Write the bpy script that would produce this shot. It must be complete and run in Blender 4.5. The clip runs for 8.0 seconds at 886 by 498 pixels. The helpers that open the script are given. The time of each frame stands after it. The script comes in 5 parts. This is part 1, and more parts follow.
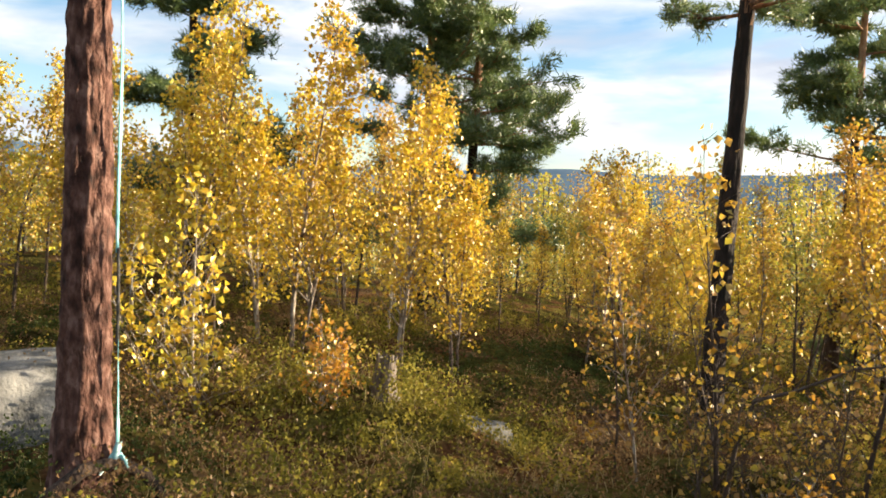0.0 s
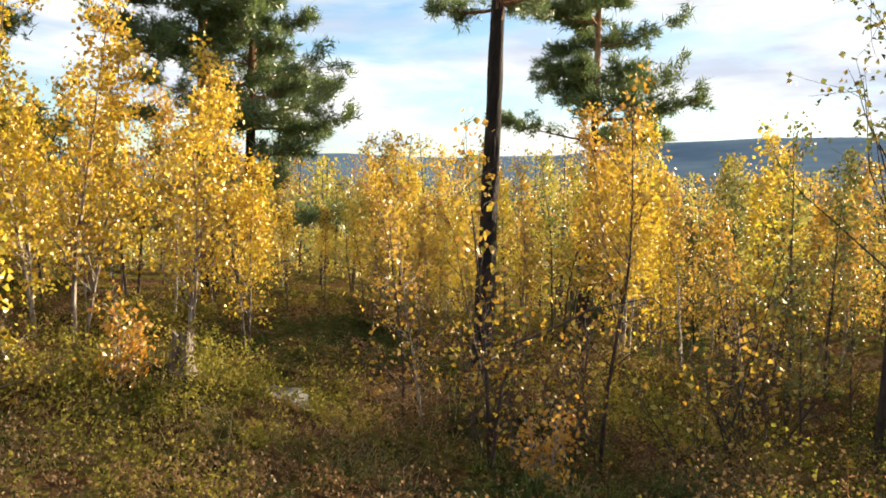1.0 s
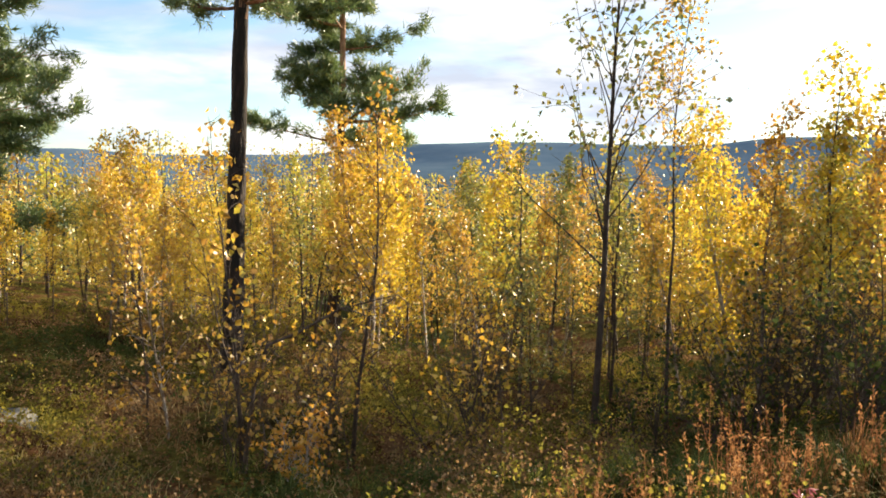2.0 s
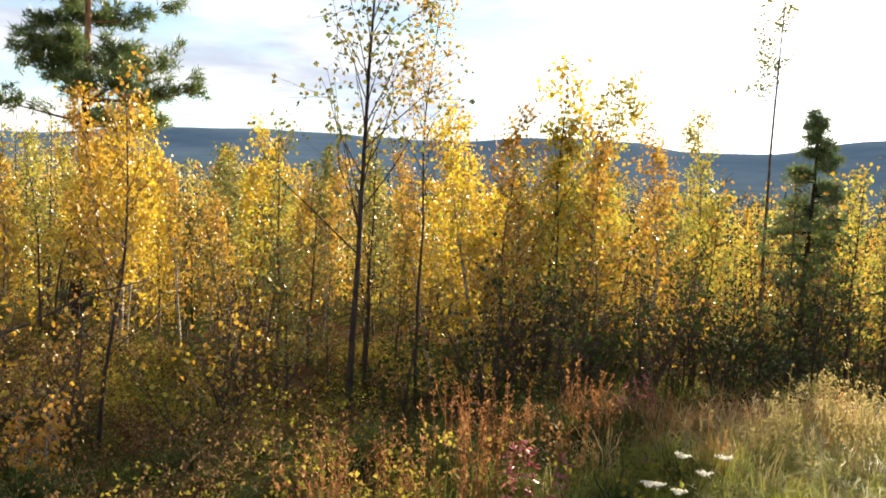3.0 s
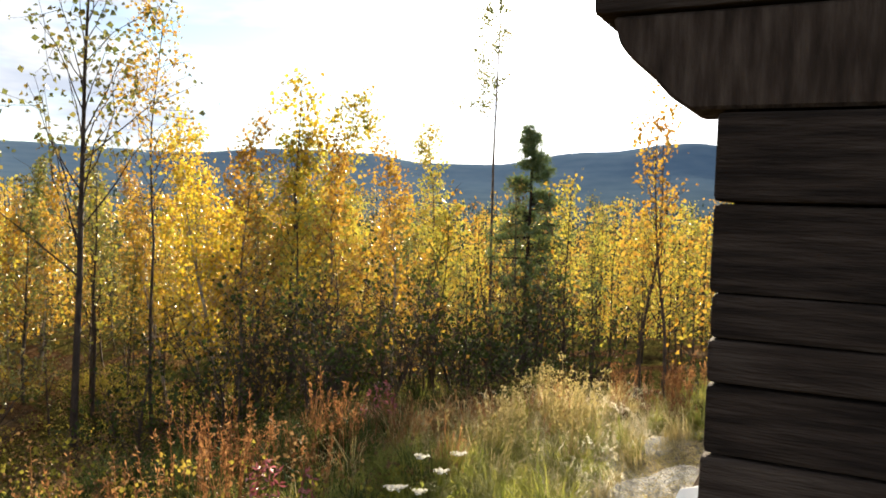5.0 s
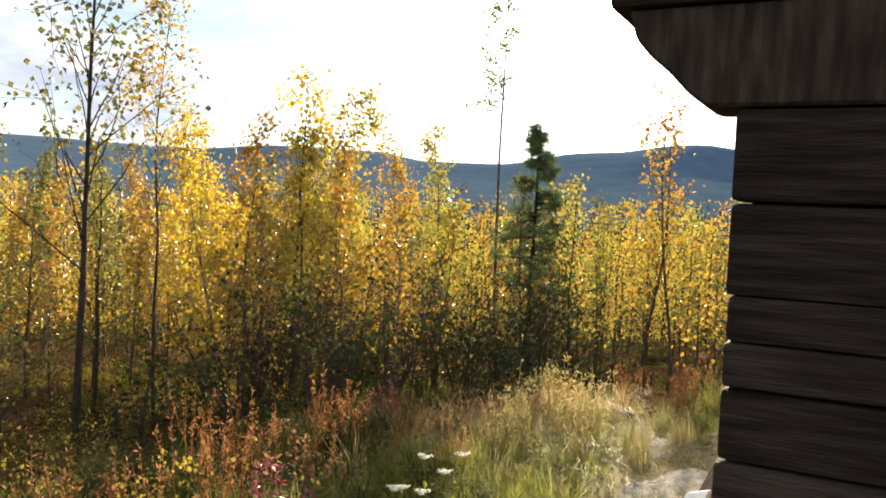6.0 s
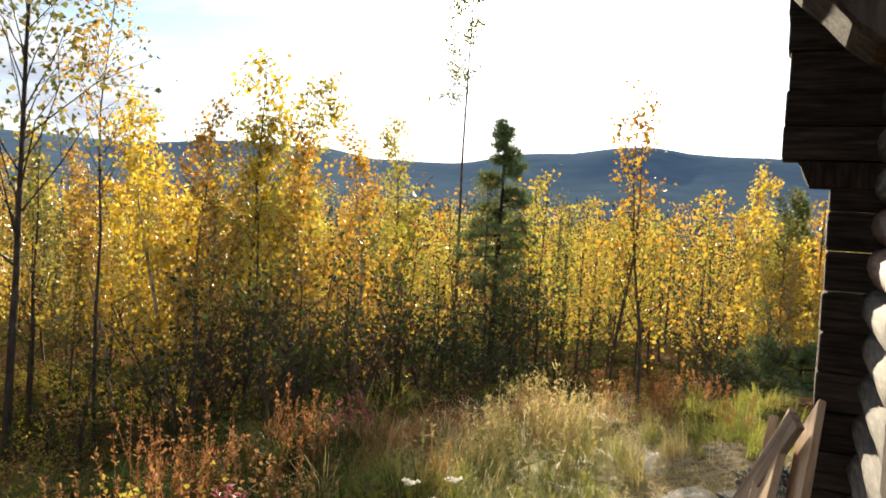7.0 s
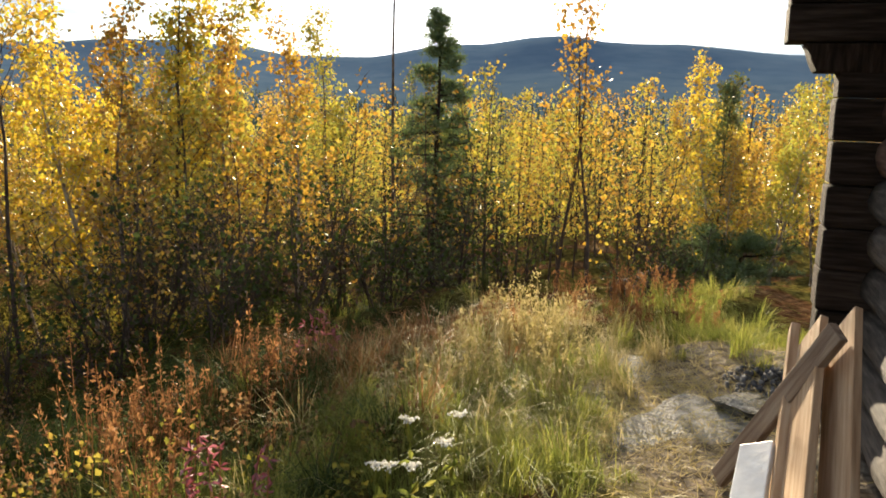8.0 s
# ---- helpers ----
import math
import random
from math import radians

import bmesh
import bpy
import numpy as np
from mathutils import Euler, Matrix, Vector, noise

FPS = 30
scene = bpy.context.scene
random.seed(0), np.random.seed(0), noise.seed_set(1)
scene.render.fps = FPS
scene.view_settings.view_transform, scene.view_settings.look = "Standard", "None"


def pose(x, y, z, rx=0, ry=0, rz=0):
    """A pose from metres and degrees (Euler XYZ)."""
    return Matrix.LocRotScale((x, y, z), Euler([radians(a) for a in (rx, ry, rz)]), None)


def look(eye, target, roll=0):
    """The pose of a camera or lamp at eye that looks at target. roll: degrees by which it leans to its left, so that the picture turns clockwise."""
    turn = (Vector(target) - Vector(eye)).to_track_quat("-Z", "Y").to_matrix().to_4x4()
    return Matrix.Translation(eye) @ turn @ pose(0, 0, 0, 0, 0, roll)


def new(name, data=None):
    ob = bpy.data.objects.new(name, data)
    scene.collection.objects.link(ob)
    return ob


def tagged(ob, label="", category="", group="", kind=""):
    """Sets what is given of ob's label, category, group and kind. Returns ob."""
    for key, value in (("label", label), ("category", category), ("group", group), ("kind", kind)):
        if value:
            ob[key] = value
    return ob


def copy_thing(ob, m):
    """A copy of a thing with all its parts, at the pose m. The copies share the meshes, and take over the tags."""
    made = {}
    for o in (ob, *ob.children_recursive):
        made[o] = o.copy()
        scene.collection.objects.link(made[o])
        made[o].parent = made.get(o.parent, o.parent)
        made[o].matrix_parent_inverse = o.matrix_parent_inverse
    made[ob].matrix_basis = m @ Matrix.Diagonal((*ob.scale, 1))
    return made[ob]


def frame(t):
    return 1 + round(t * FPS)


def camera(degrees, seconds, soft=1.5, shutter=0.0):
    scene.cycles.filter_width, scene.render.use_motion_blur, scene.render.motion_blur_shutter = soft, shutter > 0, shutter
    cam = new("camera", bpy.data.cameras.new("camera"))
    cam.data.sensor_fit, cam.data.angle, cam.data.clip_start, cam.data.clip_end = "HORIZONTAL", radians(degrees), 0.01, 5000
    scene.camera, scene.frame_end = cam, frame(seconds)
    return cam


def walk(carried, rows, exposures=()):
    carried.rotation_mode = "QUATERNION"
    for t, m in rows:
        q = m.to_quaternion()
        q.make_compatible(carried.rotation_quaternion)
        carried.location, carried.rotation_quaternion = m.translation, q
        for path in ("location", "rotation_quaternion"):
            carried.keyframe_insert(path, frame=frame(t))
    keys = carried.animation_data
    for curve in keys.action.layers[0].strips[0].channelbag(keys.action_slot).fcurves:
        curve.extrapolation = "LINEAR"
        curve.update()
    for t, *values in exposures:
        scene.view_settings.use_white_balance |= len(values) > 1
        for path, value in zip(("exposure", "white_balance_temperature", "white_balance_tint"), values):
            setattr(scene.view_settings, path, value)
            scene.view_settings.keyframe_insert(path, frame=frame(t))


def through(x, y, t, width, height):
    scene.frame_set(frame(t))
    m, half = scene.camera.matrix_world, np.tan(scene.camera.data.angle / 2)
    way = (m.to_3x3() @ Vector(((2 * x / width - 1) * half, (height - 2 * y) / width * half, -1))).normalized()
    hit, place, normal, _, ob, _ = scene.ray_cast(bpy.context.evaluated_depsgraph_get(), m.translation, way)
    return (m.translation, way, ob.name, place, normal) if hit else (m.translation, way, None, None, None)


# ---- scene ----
cam = camera(58.0, 8.0, 1.8)

PATH = [
    (0, (1.703, -0.116, 1.383), (1.64, 1.878, 1.244), 2.3),
    (0.5, (1.80, -0.20, 1.365), (1.992, 1.788, 1.263), 0.7),
    (1, (1.61, -0.579, 1.338), (2.091, 1.355, 1.175), 0.7),
    (1.5, (1.607, -0.635, 1.359), (2.373, 1.206, 1.196), 1.3),
    (2, (1.573, -0.664, 1.356), (2.625, 1.029, 1.201), 1.0),
    (2.2, (1.565, -0.734, 1.369), (2.72, 0.891, 1.214), 1.6),
    (3.3, (1.448, -0.879, 1.342), (3.034, 0.33, 1.185), 3.1),
    (3.5, (1.455, -0.87, 1.34), (3.083, 0.282, 1.189), 3.3),
    (4, (1.453, -0.883, 1.353), (3.177, 0.123, 1.226), 2.9),
    (4.5, (1.448, -0.893, 1.361), (3.248, -0.029, 1.248), 3.5),
    (5, (1.46, -0.911, 1.369), (3.3, -0.134, 1.262), 1.8),
    (5.2, (1.472, -0.923, 1.371), (3.314, -0.151, 1.269), 1.4),
    (6.3, (1.506, -0.836, 1.354), (3.339, -0.045, 1.238), 2.8),
    (6.5, (1.585, -0.771, 1.333), (3.413, 0.027, 1.195), 1.9),
    (7, (1.814, -0.598, 1.326), (3.695, 0.075, 1.218), 3.2),
    (7.5, (2.004, -0.385, 1.318), (3.875, 0.291, 1.107), 1.3),
    (8, (2.108, -0.246, 1.331), (4.02, 0.219, 0.974), 1.5),
]
walk(cam, [(t, look(eye, target, roll)) for t, eye, target, roll in PATH], [(0, 1.92), (2.2, 1.98), (3.3, 1.95), (5, 1.97), (8, 1.85)])

# ---- world, sun ----
SUN_AZ, SUN_EL = 78.6, 13.5
SUN = Vector((math.sin(radians(SUN_AZ)) * math.cos(radians(SUN_EL)), math.cos(radians(SUN_AZ)) * math.cos(radians(SUN_EL)), math.sin(radians(SUN_EL))))
sun_data = bpy.data.lights.new("sun", "SUN")
sun_data.energy, sun_data.angle, sun_data.color = 5.0, radians(0.6), (1.0, 0.84, 0.60)
sun_lamp = new("sun", sun_data)
sun_lamp.matrix_world = look(SUN * 50, (0, 0, 0))


def nodes_of(owner):
    owner.use_nodes = True
    owner.node_tree.nodes.clear()
    return owner.node_tree.nodes, owner.node_tree.links


def ramp(nodes, stops):
    r = nodes.new("ShaderNodeValToRGB")
    while len(r.color_ramp.elements) < len(stops):
        r.color_ramp.elements.new(0.5)
    for e, (p, c) in zip(r.color_ramp.elements, stops):
        e.position, e.color = p, (*c, 1)
    return r


def make_world():
    world = bpy.data.worlds.new("sky")
    scene.world = world
    n, l = nodes_of(world)
    sky = n.new("ShaderNodeTexSky")
    sky.sky_type, sky.sun_disc = "NISHITA", False
    sky.sun_elevation, sky.sun_rotation = radians(SUN_EL), radians(SUN_AZ)
    sky.altitude, sky.dust_density, sky.air_density, sky.ozone_density = 400, 0.3, 1.0, 2.2
    clear = n.new("ShaderNodeBackground")
    clear.inputs["Strength"].default_value = 0.062
    l.new(sky.outputs[0], clear.inputs["Color"])
    where = n.new("ShaderNodeTexCoord")
    flat = n.new("ShaderNodeMapping")
    flat.inputs["Scale"].default_value = (1.0, 1.0, 4.5)
    l.new(where.outputs["Generated"], flat.inputs["Vector"])
    puff = n.new("ShaderNodeTexNoise")
    puff.inputs["Scale"].default_value, puff.inputs["Detail"].default_value = 3.2, 8
    puff.inputs["Roughness"].default_value, puff.inputs["Distortion"].default_value = 0.52, 0.3
    l.new(flat.outputs[0], puff.inputs["Vector"])
    cover = ramp(n, [(0.40, (0, 0, 0)), (0.58, (1, 1, 1))])
    l.new(puff.outputs["Fac"], cover.inputs[0])
    # brightness of the thin cloud and haze around the sun
    aim = n.new("ShaderNodeVectorMath")
    aim.operation = "DOT_PRODUCT"
    aim.inputs[1].default_value = SUN
    l.new(where.outputs["Generated"], aim.inputs[0])
    near = n.new("ShaderNodeMath")
    near.operation, near.use_clamp = "MAXIMUM", False
    near.inputs[1].default_value = 0.0
    l.new(aim.outputs["Value"], near.inputs[0])
    glow = n.new("ShaderNodeMath")
    glow.operation = "POWER"
    glow.inputs[1].default_value = 45.0
    l.new(near.outputs[0], glow.inputs[0])
    gain = n.new("ShaderNodeMath")
    gain.operation = "MULTIPLY_ADD"
    gain.inputs[1].default_value, gain.inputs[2].default_value = 1.6, 0.30
    l.new(glow.outputs[0], gain.inputs[0])
    shade = n.new("ShaderNodeTexNoise")
    shade.inputs["Scale"].default_value, shade.inputs["Detail"].default_value = 4.0, 5
    l.new(flat.outputs[0], shade.inputs["Vector"])
    tone = ramp(n, [(0.36, (0.62, 0.68, 0.80)), (0.48, (0.92, 0.94, 0.97)), (0.6, (1.12, 1.10, 1.06))])
    l.new(shade.outputs["Fac"], tone.inputs[0])
    cloud = n.new("ShaderNodeBackground")
    l.new(tone.outputs[0], cloud.inputs["Color"])
    l.new(gain.outputs[0], cloud.inputs["Strength"])
    more = n.new("ShaderNodeMath")
    more.operation, more.use_clamp = "MULTIPLY_ADD", True
    more.inputs[1].default_value = 0.9
    l.new(glow.outputs[0], more.inputs[0])
    l.new(cover.outputs[0], more.inputs[2])
    mix = n.new("ShaderNodeMixShader")
    l.new(more.outputs[0], mix.inputs[0])
    l.new(clear.outputs[0], mix.inputs[1])
    l.new(cloud.outputs[0], mix.inputs[2])
    out = n.new("ShaderNodeOutputWorld")
    l.new(mix.outputs[0], out.inputs["Surface"])


make_world()


# ---- materials ----
def material(name, stops, scale=8.0, rough=0.8, bump=0.3, bump_scale=40.0, stretch=(1, 1, 1), by="noise", detail=6, coords="Object", spec=0.3):
    """A surface coloured by noise at one scale, with fine relief at another."""
    m = bpy.data.materials.new(name)
    n, l = nodes_of(m)
    bsdf, out = n.new("ShaderNodeBsdfPrincipled"), n.new("ShaderNodeOutputMaterial")
    l.new(bsdf.outputs[0], out.inputs["Surface"])
    bsdf.inputs["Roughness"].default_value = rough
    bsdf.inputs["Specular IOR Level"].default_value = spec
    tc, mp = n.new("ShaderNodeTexCoord"), n.new("ShaderNodeMapping")
    mp.inputs["Scale"].default_value = stretch
    l.new(tc.outputs[coords], mp.inputs["Vector"])
    tex = n.new("ShaderNodeTexNoise")
    tex.inputs["Scale"].default_value, tex.inputs["Detail"].default_value = scale, detail
    l.new(mp.outputs[0], tex.inputs["Vector"])
    info = n.new("ShaderNodeObjectInfo")
    add = n.new("ShaderNodeMath")
    add.operation = "MULTIPLY_ADD"
    add.inputs[1].default_value = 0.22
    l.new(info.outputs["Random"], add.inputs[0])
    sub = n.new("ShaderNodeMath")
    sub.operation = "SUBTRACT"
    sub.inputs[1].default_value = 0.11
    l.new(tex.outputs["Fac"], sub.inputs[0])
    l.new(sub.outputs[0], add.inputs[2])
    r = ramp(n, stops)
    l.new(add.outputs[0], r.inputs[0])
    l.new(r.outputs[0], bsdf.inputs["Base Color"])
    if bump:
        fine = n.new("ShaderNodeTexNoise")
        fine.inputs["Scale"].default_value, fine.inputs["Detail"].default_value = bump_scale, 5
        l.new(mp.outputs[0], fine.inputs["Vector"])
        b = n.new("ShaderNodeBump")
        b.inputs["Strength"].default_value, b.inputs["Distance"].default_value = bump, 0.02
        l.new(fine.outputs["Fac"], b.inputs["Height"])
        l.new(b.outputs[0], bsdf.inputs["Normal"])
    return m


def leafy(name, stops, through=0.42, rough=0.40, gloss=0.05, spread=0.25, patch=0.0):
    """Thin leaves that let light through; colour differs leaf by leaf and a little plant by plant."""
    m = bpy.data.materials.new(name)
    n, l = nodes_of(m)
    geo, info = n.new("ShaderNodeNewGeometry"), n.new("ShaderNodeObjectInfo")
    a = n.new("ShaderNodeMath")
    a.operation = "MULTIPLY_ADD"
    a.inputs[1].default_value = 1 - spread
    b = n.new("ShaderNodeMath")
    b.operation = "MULTIPLY"
    b.inputs[1].default_value = spread
    l.new(info.outputs["Random"], b.inputs[0])
    l.new(geo.outputs["Random Per Island"], a.inputs[0])
    l.new(b.outputs[0], a.inputs[2])
    r = ramp(n, stops)
    if patch:
        tc, drift, mixed = n.new("ShaderNodeTexCoord"), n.new("ShaderNodeTexNoise"), n.new("ShaderNodeMix")
        drift.inputs["Scale"].default_value, drift.inputs["Detail"].default_value = 1.7, 4
        l.new(tc.outputs["Object"], drift.inputs["Vector"])
        wide = n.new("ShaderNodeMapRange")
        wide.inputs["From Min"].default_value, wide.inputs["From Max"].default_value = 0.3, 0.7
        l.new(drift.outputs["Fac"], wide.inputs["Value"])
        mixed.inputs["Factor"].default_value = patch
        l.new(a.outputs[0], mixed.inputs["A"])
        l.new(wide.outputs[0], mixed.inputs["B"])
        l.new(mixed.outputs["Result"], r.inputs[0])
    else:
        l.new(a.outputs[0], r.inputs[0])
    d, t, g = n.new("ShaderNodeBsdfDiffuse"), n.new("ShaderNodeBsdfTranslucent"), n.new("ShaderNodeBsdfGlossy")
    g.inputs["Roughness"].default_value = rough
    g.inputs["Color"].default_value = (1, 1, 1, 1)
    l.new(r.outputs[0], d.inputs["Color"])
    l.new(r.outputs[0], t.inputs["Color"])
    m1, m2, out = n.new("ShaderNodeMixShader"), n.new("ShaderNodeMixShader"), n.new("ShaderNodeOutputMaterial")
    m1.inputs[0].default_value, m2.inputs[0].default_value = through, gloss
    l.new(d.outputs[0], m1.inputs[1])
    l.new(t.outputs[0], m1.inputs[2])
    l.new(m1.outputs[0], m2.inputs[1])
    l.new(g.outputs[0], m2.inputs[2])
    l.new(m2.outputs[0], out.inputs["Surface"])
    return m


GOLD = leafy("birch_leaf_gold", [(0.0, (0.340, 0.165, 0.016)), (0.25, (0.520, 0.319, 0.024)), (0.6, (0.660, 0.473, 0.032)), (0.85, (0.620, 0.517, 0.056)), (1.0, (0.400, 0.440, 0.048))])
OCHRE = leafy("birch_leaf_ochre", [(0.0, (0.260, 0.119, 0.018)), (0.35, (0.420, 0.227, 0.027)), (0.7, (0.520, 0.335, 0.036)), (1.0, (0.420, 0.356, 0.045))])
AMBER = leafy("birch_leaf_amber", [(0.0, (0.42, 0.17, 0.02)), (0.5, (0.60, 0.30, 0.03)), (1.0, (0.66, 0.42, 0.05))])
GREENISH = leafy("birch_leaf_yellow_green", [(0.0, (0.40, 0.24, 0.03)), (0.35, (0.46, 0.36, 0.04)), (0.75, (0.34, 0.34, 0.05)), (1.0, (0.20, 0.25, 0.04))])
OLIVE = leafy("birch_leaf_olive", [(0.0, (0.24, 0.15, 0.03)), (0.5, (0.17, 0.17, 0.04)), (1.0, (0.10, 0.13, 0.03))])
NEEDLE = leafy("pine_needle", [(0.0, (0.065, 0.105, 0.035)), (0.6, (0.12, 0.17, 0.055)), (1.0, (0.22, 0.25, 0.08))], through=0.3, gloss=0.05)
SPRUCE = leafy("spruce_needle", [(0.0, (0.022, 0.045, 0.018)), (1.0, (0.055, 0.085, 0.030))], through=0.15, gloss=0.04)
HEATH = leafy("bilberry_leaf", [(0.0, (0.07, 0.085, 0.016)), (0.35, (0.19, 0.17, 0.028)), (0.7, (0.36, 0.29, 0.05)), (1.0, (0.44, 0.27, 0.055))], through=0.45, gloss=0.006, spread=0.0, patch=0.6)
HEATH_RUST = leafy("rust_stalk", [(0.0, (0.09, 0.058, 0.026)), (0.5, (0.19, 0.112, 0.048)), (0.85, (0.32, 0.20, 0.09)), (1.0, (0.40, 0.30, 0.16))], through=0.4, gloss=0.01, spread=0.0, patch=0.45)
# crowberry green, also the shade colour put on undergrowth and grass by the thicket
HEATH_DARK = leafy("crowberry_and_shade_leaf", [(0.0, (0.022, 0.034, 0.010)), (0.6, (0.062, 0.082, 0.020)), (1.0, (0.14, 0.145, 0.036))], through=0.25, gloss=0.008, spread=0.0, patch=0.6)
STRAW = leafy("dry_grass", [(0.0, (0.22, 0.21, 0.06)), (0.4, (0.38, 0.31, 0.12)), (0.8, (0.50, 0.40, 0.20)), (1.0, (0.58, 0.48, 0.28))], through=0.45, gloss=0.012, spread=0.0, patch=0.4)
GREEN_GRASS = leafy("green_grass", [(0.0, (0.10, 0.13, 0.025)), (0.5, (0.22, 0.24, 0.045)), (0.8, (0.36, 0.33, 0.08)), (1.0, (0.46, 0.38, 0.14))], through=0.5, gloss=0.008, spread=0.0, patch=0.4)
RUST = leafy("rust_stalk", [(0.0, (0.14, 0.065, 0.028)), (0.5, (0.28, 0.13, 0.05)), (0.85, (0.42, 0.22, 0.09)), (1.0, (0.44, 0.32, 0.15))], through=0.4, gloss=0.01, spread=0.0, patch=0.5)
PINK = leafy("pink_leaf", [(0.0, (0.22, 0.05, 0.06)), (1.0, (0.38, 0.12, 0.14))], through=0.4, spread=0.0)
PETAL = leafy("white_petal", [(0.0, (0.62, 0.60, 0.52)), (1.0, (0.80, 0.79, 0.74))], through=0.3, spread=0.0)
BIRCH_BARK = material("birch_bark", [(0.32, (0.07, 0.05, 0.04)), (0.48, (0.22, 0.17, 0.13)), (0.62, (0.36, 0.32, 0.27)), (0.8, (0.48, 0.45, 0.40))], 9, 0.75, 0.4, 60, (3, 3, 1.2))
DARK_BARK = material("dark_birch_bark", [(0.3, (0.035, 0.024, 0.018)), (0.6, (0.085, 0.06, 0.045)), (0.8, (0.16, 0.12, 0.09))], 9, 0.85, 0.5, 50, (2, 2, 1))
PINE_BARK = material("pine_bark", [(0.34, (0.018, 0.010, 0.008)), (0.46, (0.062, 0.028, 0.02)), (0.58, (0.122, 0.058, 0.043)), (0.72, (0.22, 0.128, 0.1))], 22, 0.95, 1.0, 60, (1, 1, 0.55), detail=9)
PINE_DARK = material("dark_pine_bark", [(0.30, (0.015, 0.011, 0.008)), (0.5, (0.036, 0.024, 0.018)), (0.75, (0.084, 0.054, 0.036))], 16, 0.95, 0.9, 55, (1, 1, 0.3))
PINE_ORANGE = material("upper_pine_bark", [(0.3, (0.10, 0.05, 0.03)), (0.5, (0.24, 0.12, 0.06)), (0.75, (0.36, 0.21, 0.12))], 18, 0.9, 0.7, 60, (1, 1, 0.4))
STONE = material("granite", [(0.30, (0.058, 0.058, 0.055)), (0.48, (0.139, 0.136, 0.128)), (0.62, (0.209, 0.203, 0.191)), (0.75, (0.290, 0.284, 0.261))], 7, 0.9, 0.6, 45, detail=9)
PALE_STONE = material("pale_stone", [(0.30, (0.05, 0.045, 0.032)), (0.46, (0.11, 0.10, 0.08)), (0.58, (0.19, 0.18, 0.16)), (0.75, (0.27, 0.26, 0.24))], 13, 0.85, 0.9, 60, detail=10)
PEBBLE = material("dark_pebble", [(0.3, (0.04, 0.04, 0.045)), (0.7, (0.15, 0.15, 0.155))], 9, 0.85, 0.3, 60, spec=0.2)
TARRED_LOG = material("tarred_log", [(0.30, (0.020, 0.014, 0.011)), (0.5, (0.042, 0.029, 0.022)), (0.75, (0.080, 0.058, 0.045))], 10, 0.9, 0.6, 45, (5, 0.5, 6), spec=0.1)
GREY_WOOD = material("weathered_wood", [(0.30, (0.030, 0.025, 0.022)), (0.5, (0.072, 0.060, 0.051)), (0.7, (0.144, 0.120, 0.102))], 11, 0.8, 0.6, 45, (0.6, 6, 6))
TARRED = material("tarred_wood", [(0.30, (0.022, 0.015, 0.011)), (0.5, (0.045, 0.030, 0.022)), (0.75, (0.085, 0.060, 0.045))], 10, 0.9, 0.5, 45, (5, 5, 0.8), spec=0.08)
RED_WOOD = material("red_brown_log", [(0.3, (0.042, 0.021, 0.015)), (0.5, (0.105, 0.052, 0.038)), (0.7, (0.196, 0.119, 0.091))], 9, 0.75, 0.6, 45, (0.5, 5, 5))
BOARD = material("sawn_board", [(0.28, (0.24, 0.13, 0.07)), (0.48, (0.44, 0.28, 0.16)), (0.7, (0.58, 0.42, 0.27))], 7, 0.7, 0.35, 50, (0.5, 7, 7))
BOARD_GREY = material("aged_board", [(0.28, (0.12, 0.075, 0.05)), (0.5, (0.25, 0.17, 0.12)), (0.7, (0.38, 0.29, 0.21))], 7, 0.75, 0.4, 50, (0.5, 7, 7))
WHITE_PAINT = material("white_paint", [(0.3, (0.70, 0.70, 0.70)), (0.6, (0.82, 0.82, 0.81))], 12, 0.45, 0.04, 40)
STUMP_WOOD = material("old_stump_wood", [(0.3, (0.049, 0.038, 0.032)), (0.5, (0.133, 0.105, 0.084)), (0.7, (0.252, 0.217, 0.182))], 12, 0.9, 0.8, 50, (3, 3, 0.5))
STRAP = material("turquoise_webbing", [(0.35, (0.16, 0.42, 0.44)), (0.55, (0.30, 0.58, 0.60)), (0.75, (0.62, 0.80, 0.80))], 30, 0.6, 0.3, 120, (1, 1, 0.3))
DARK_CORD = material("dark_cord", [(0.3, (0.02, 0.02, 0.02)), (0.7, (0.10, 0.09, 0.08))], 60, 0.8, 0.4, 150)


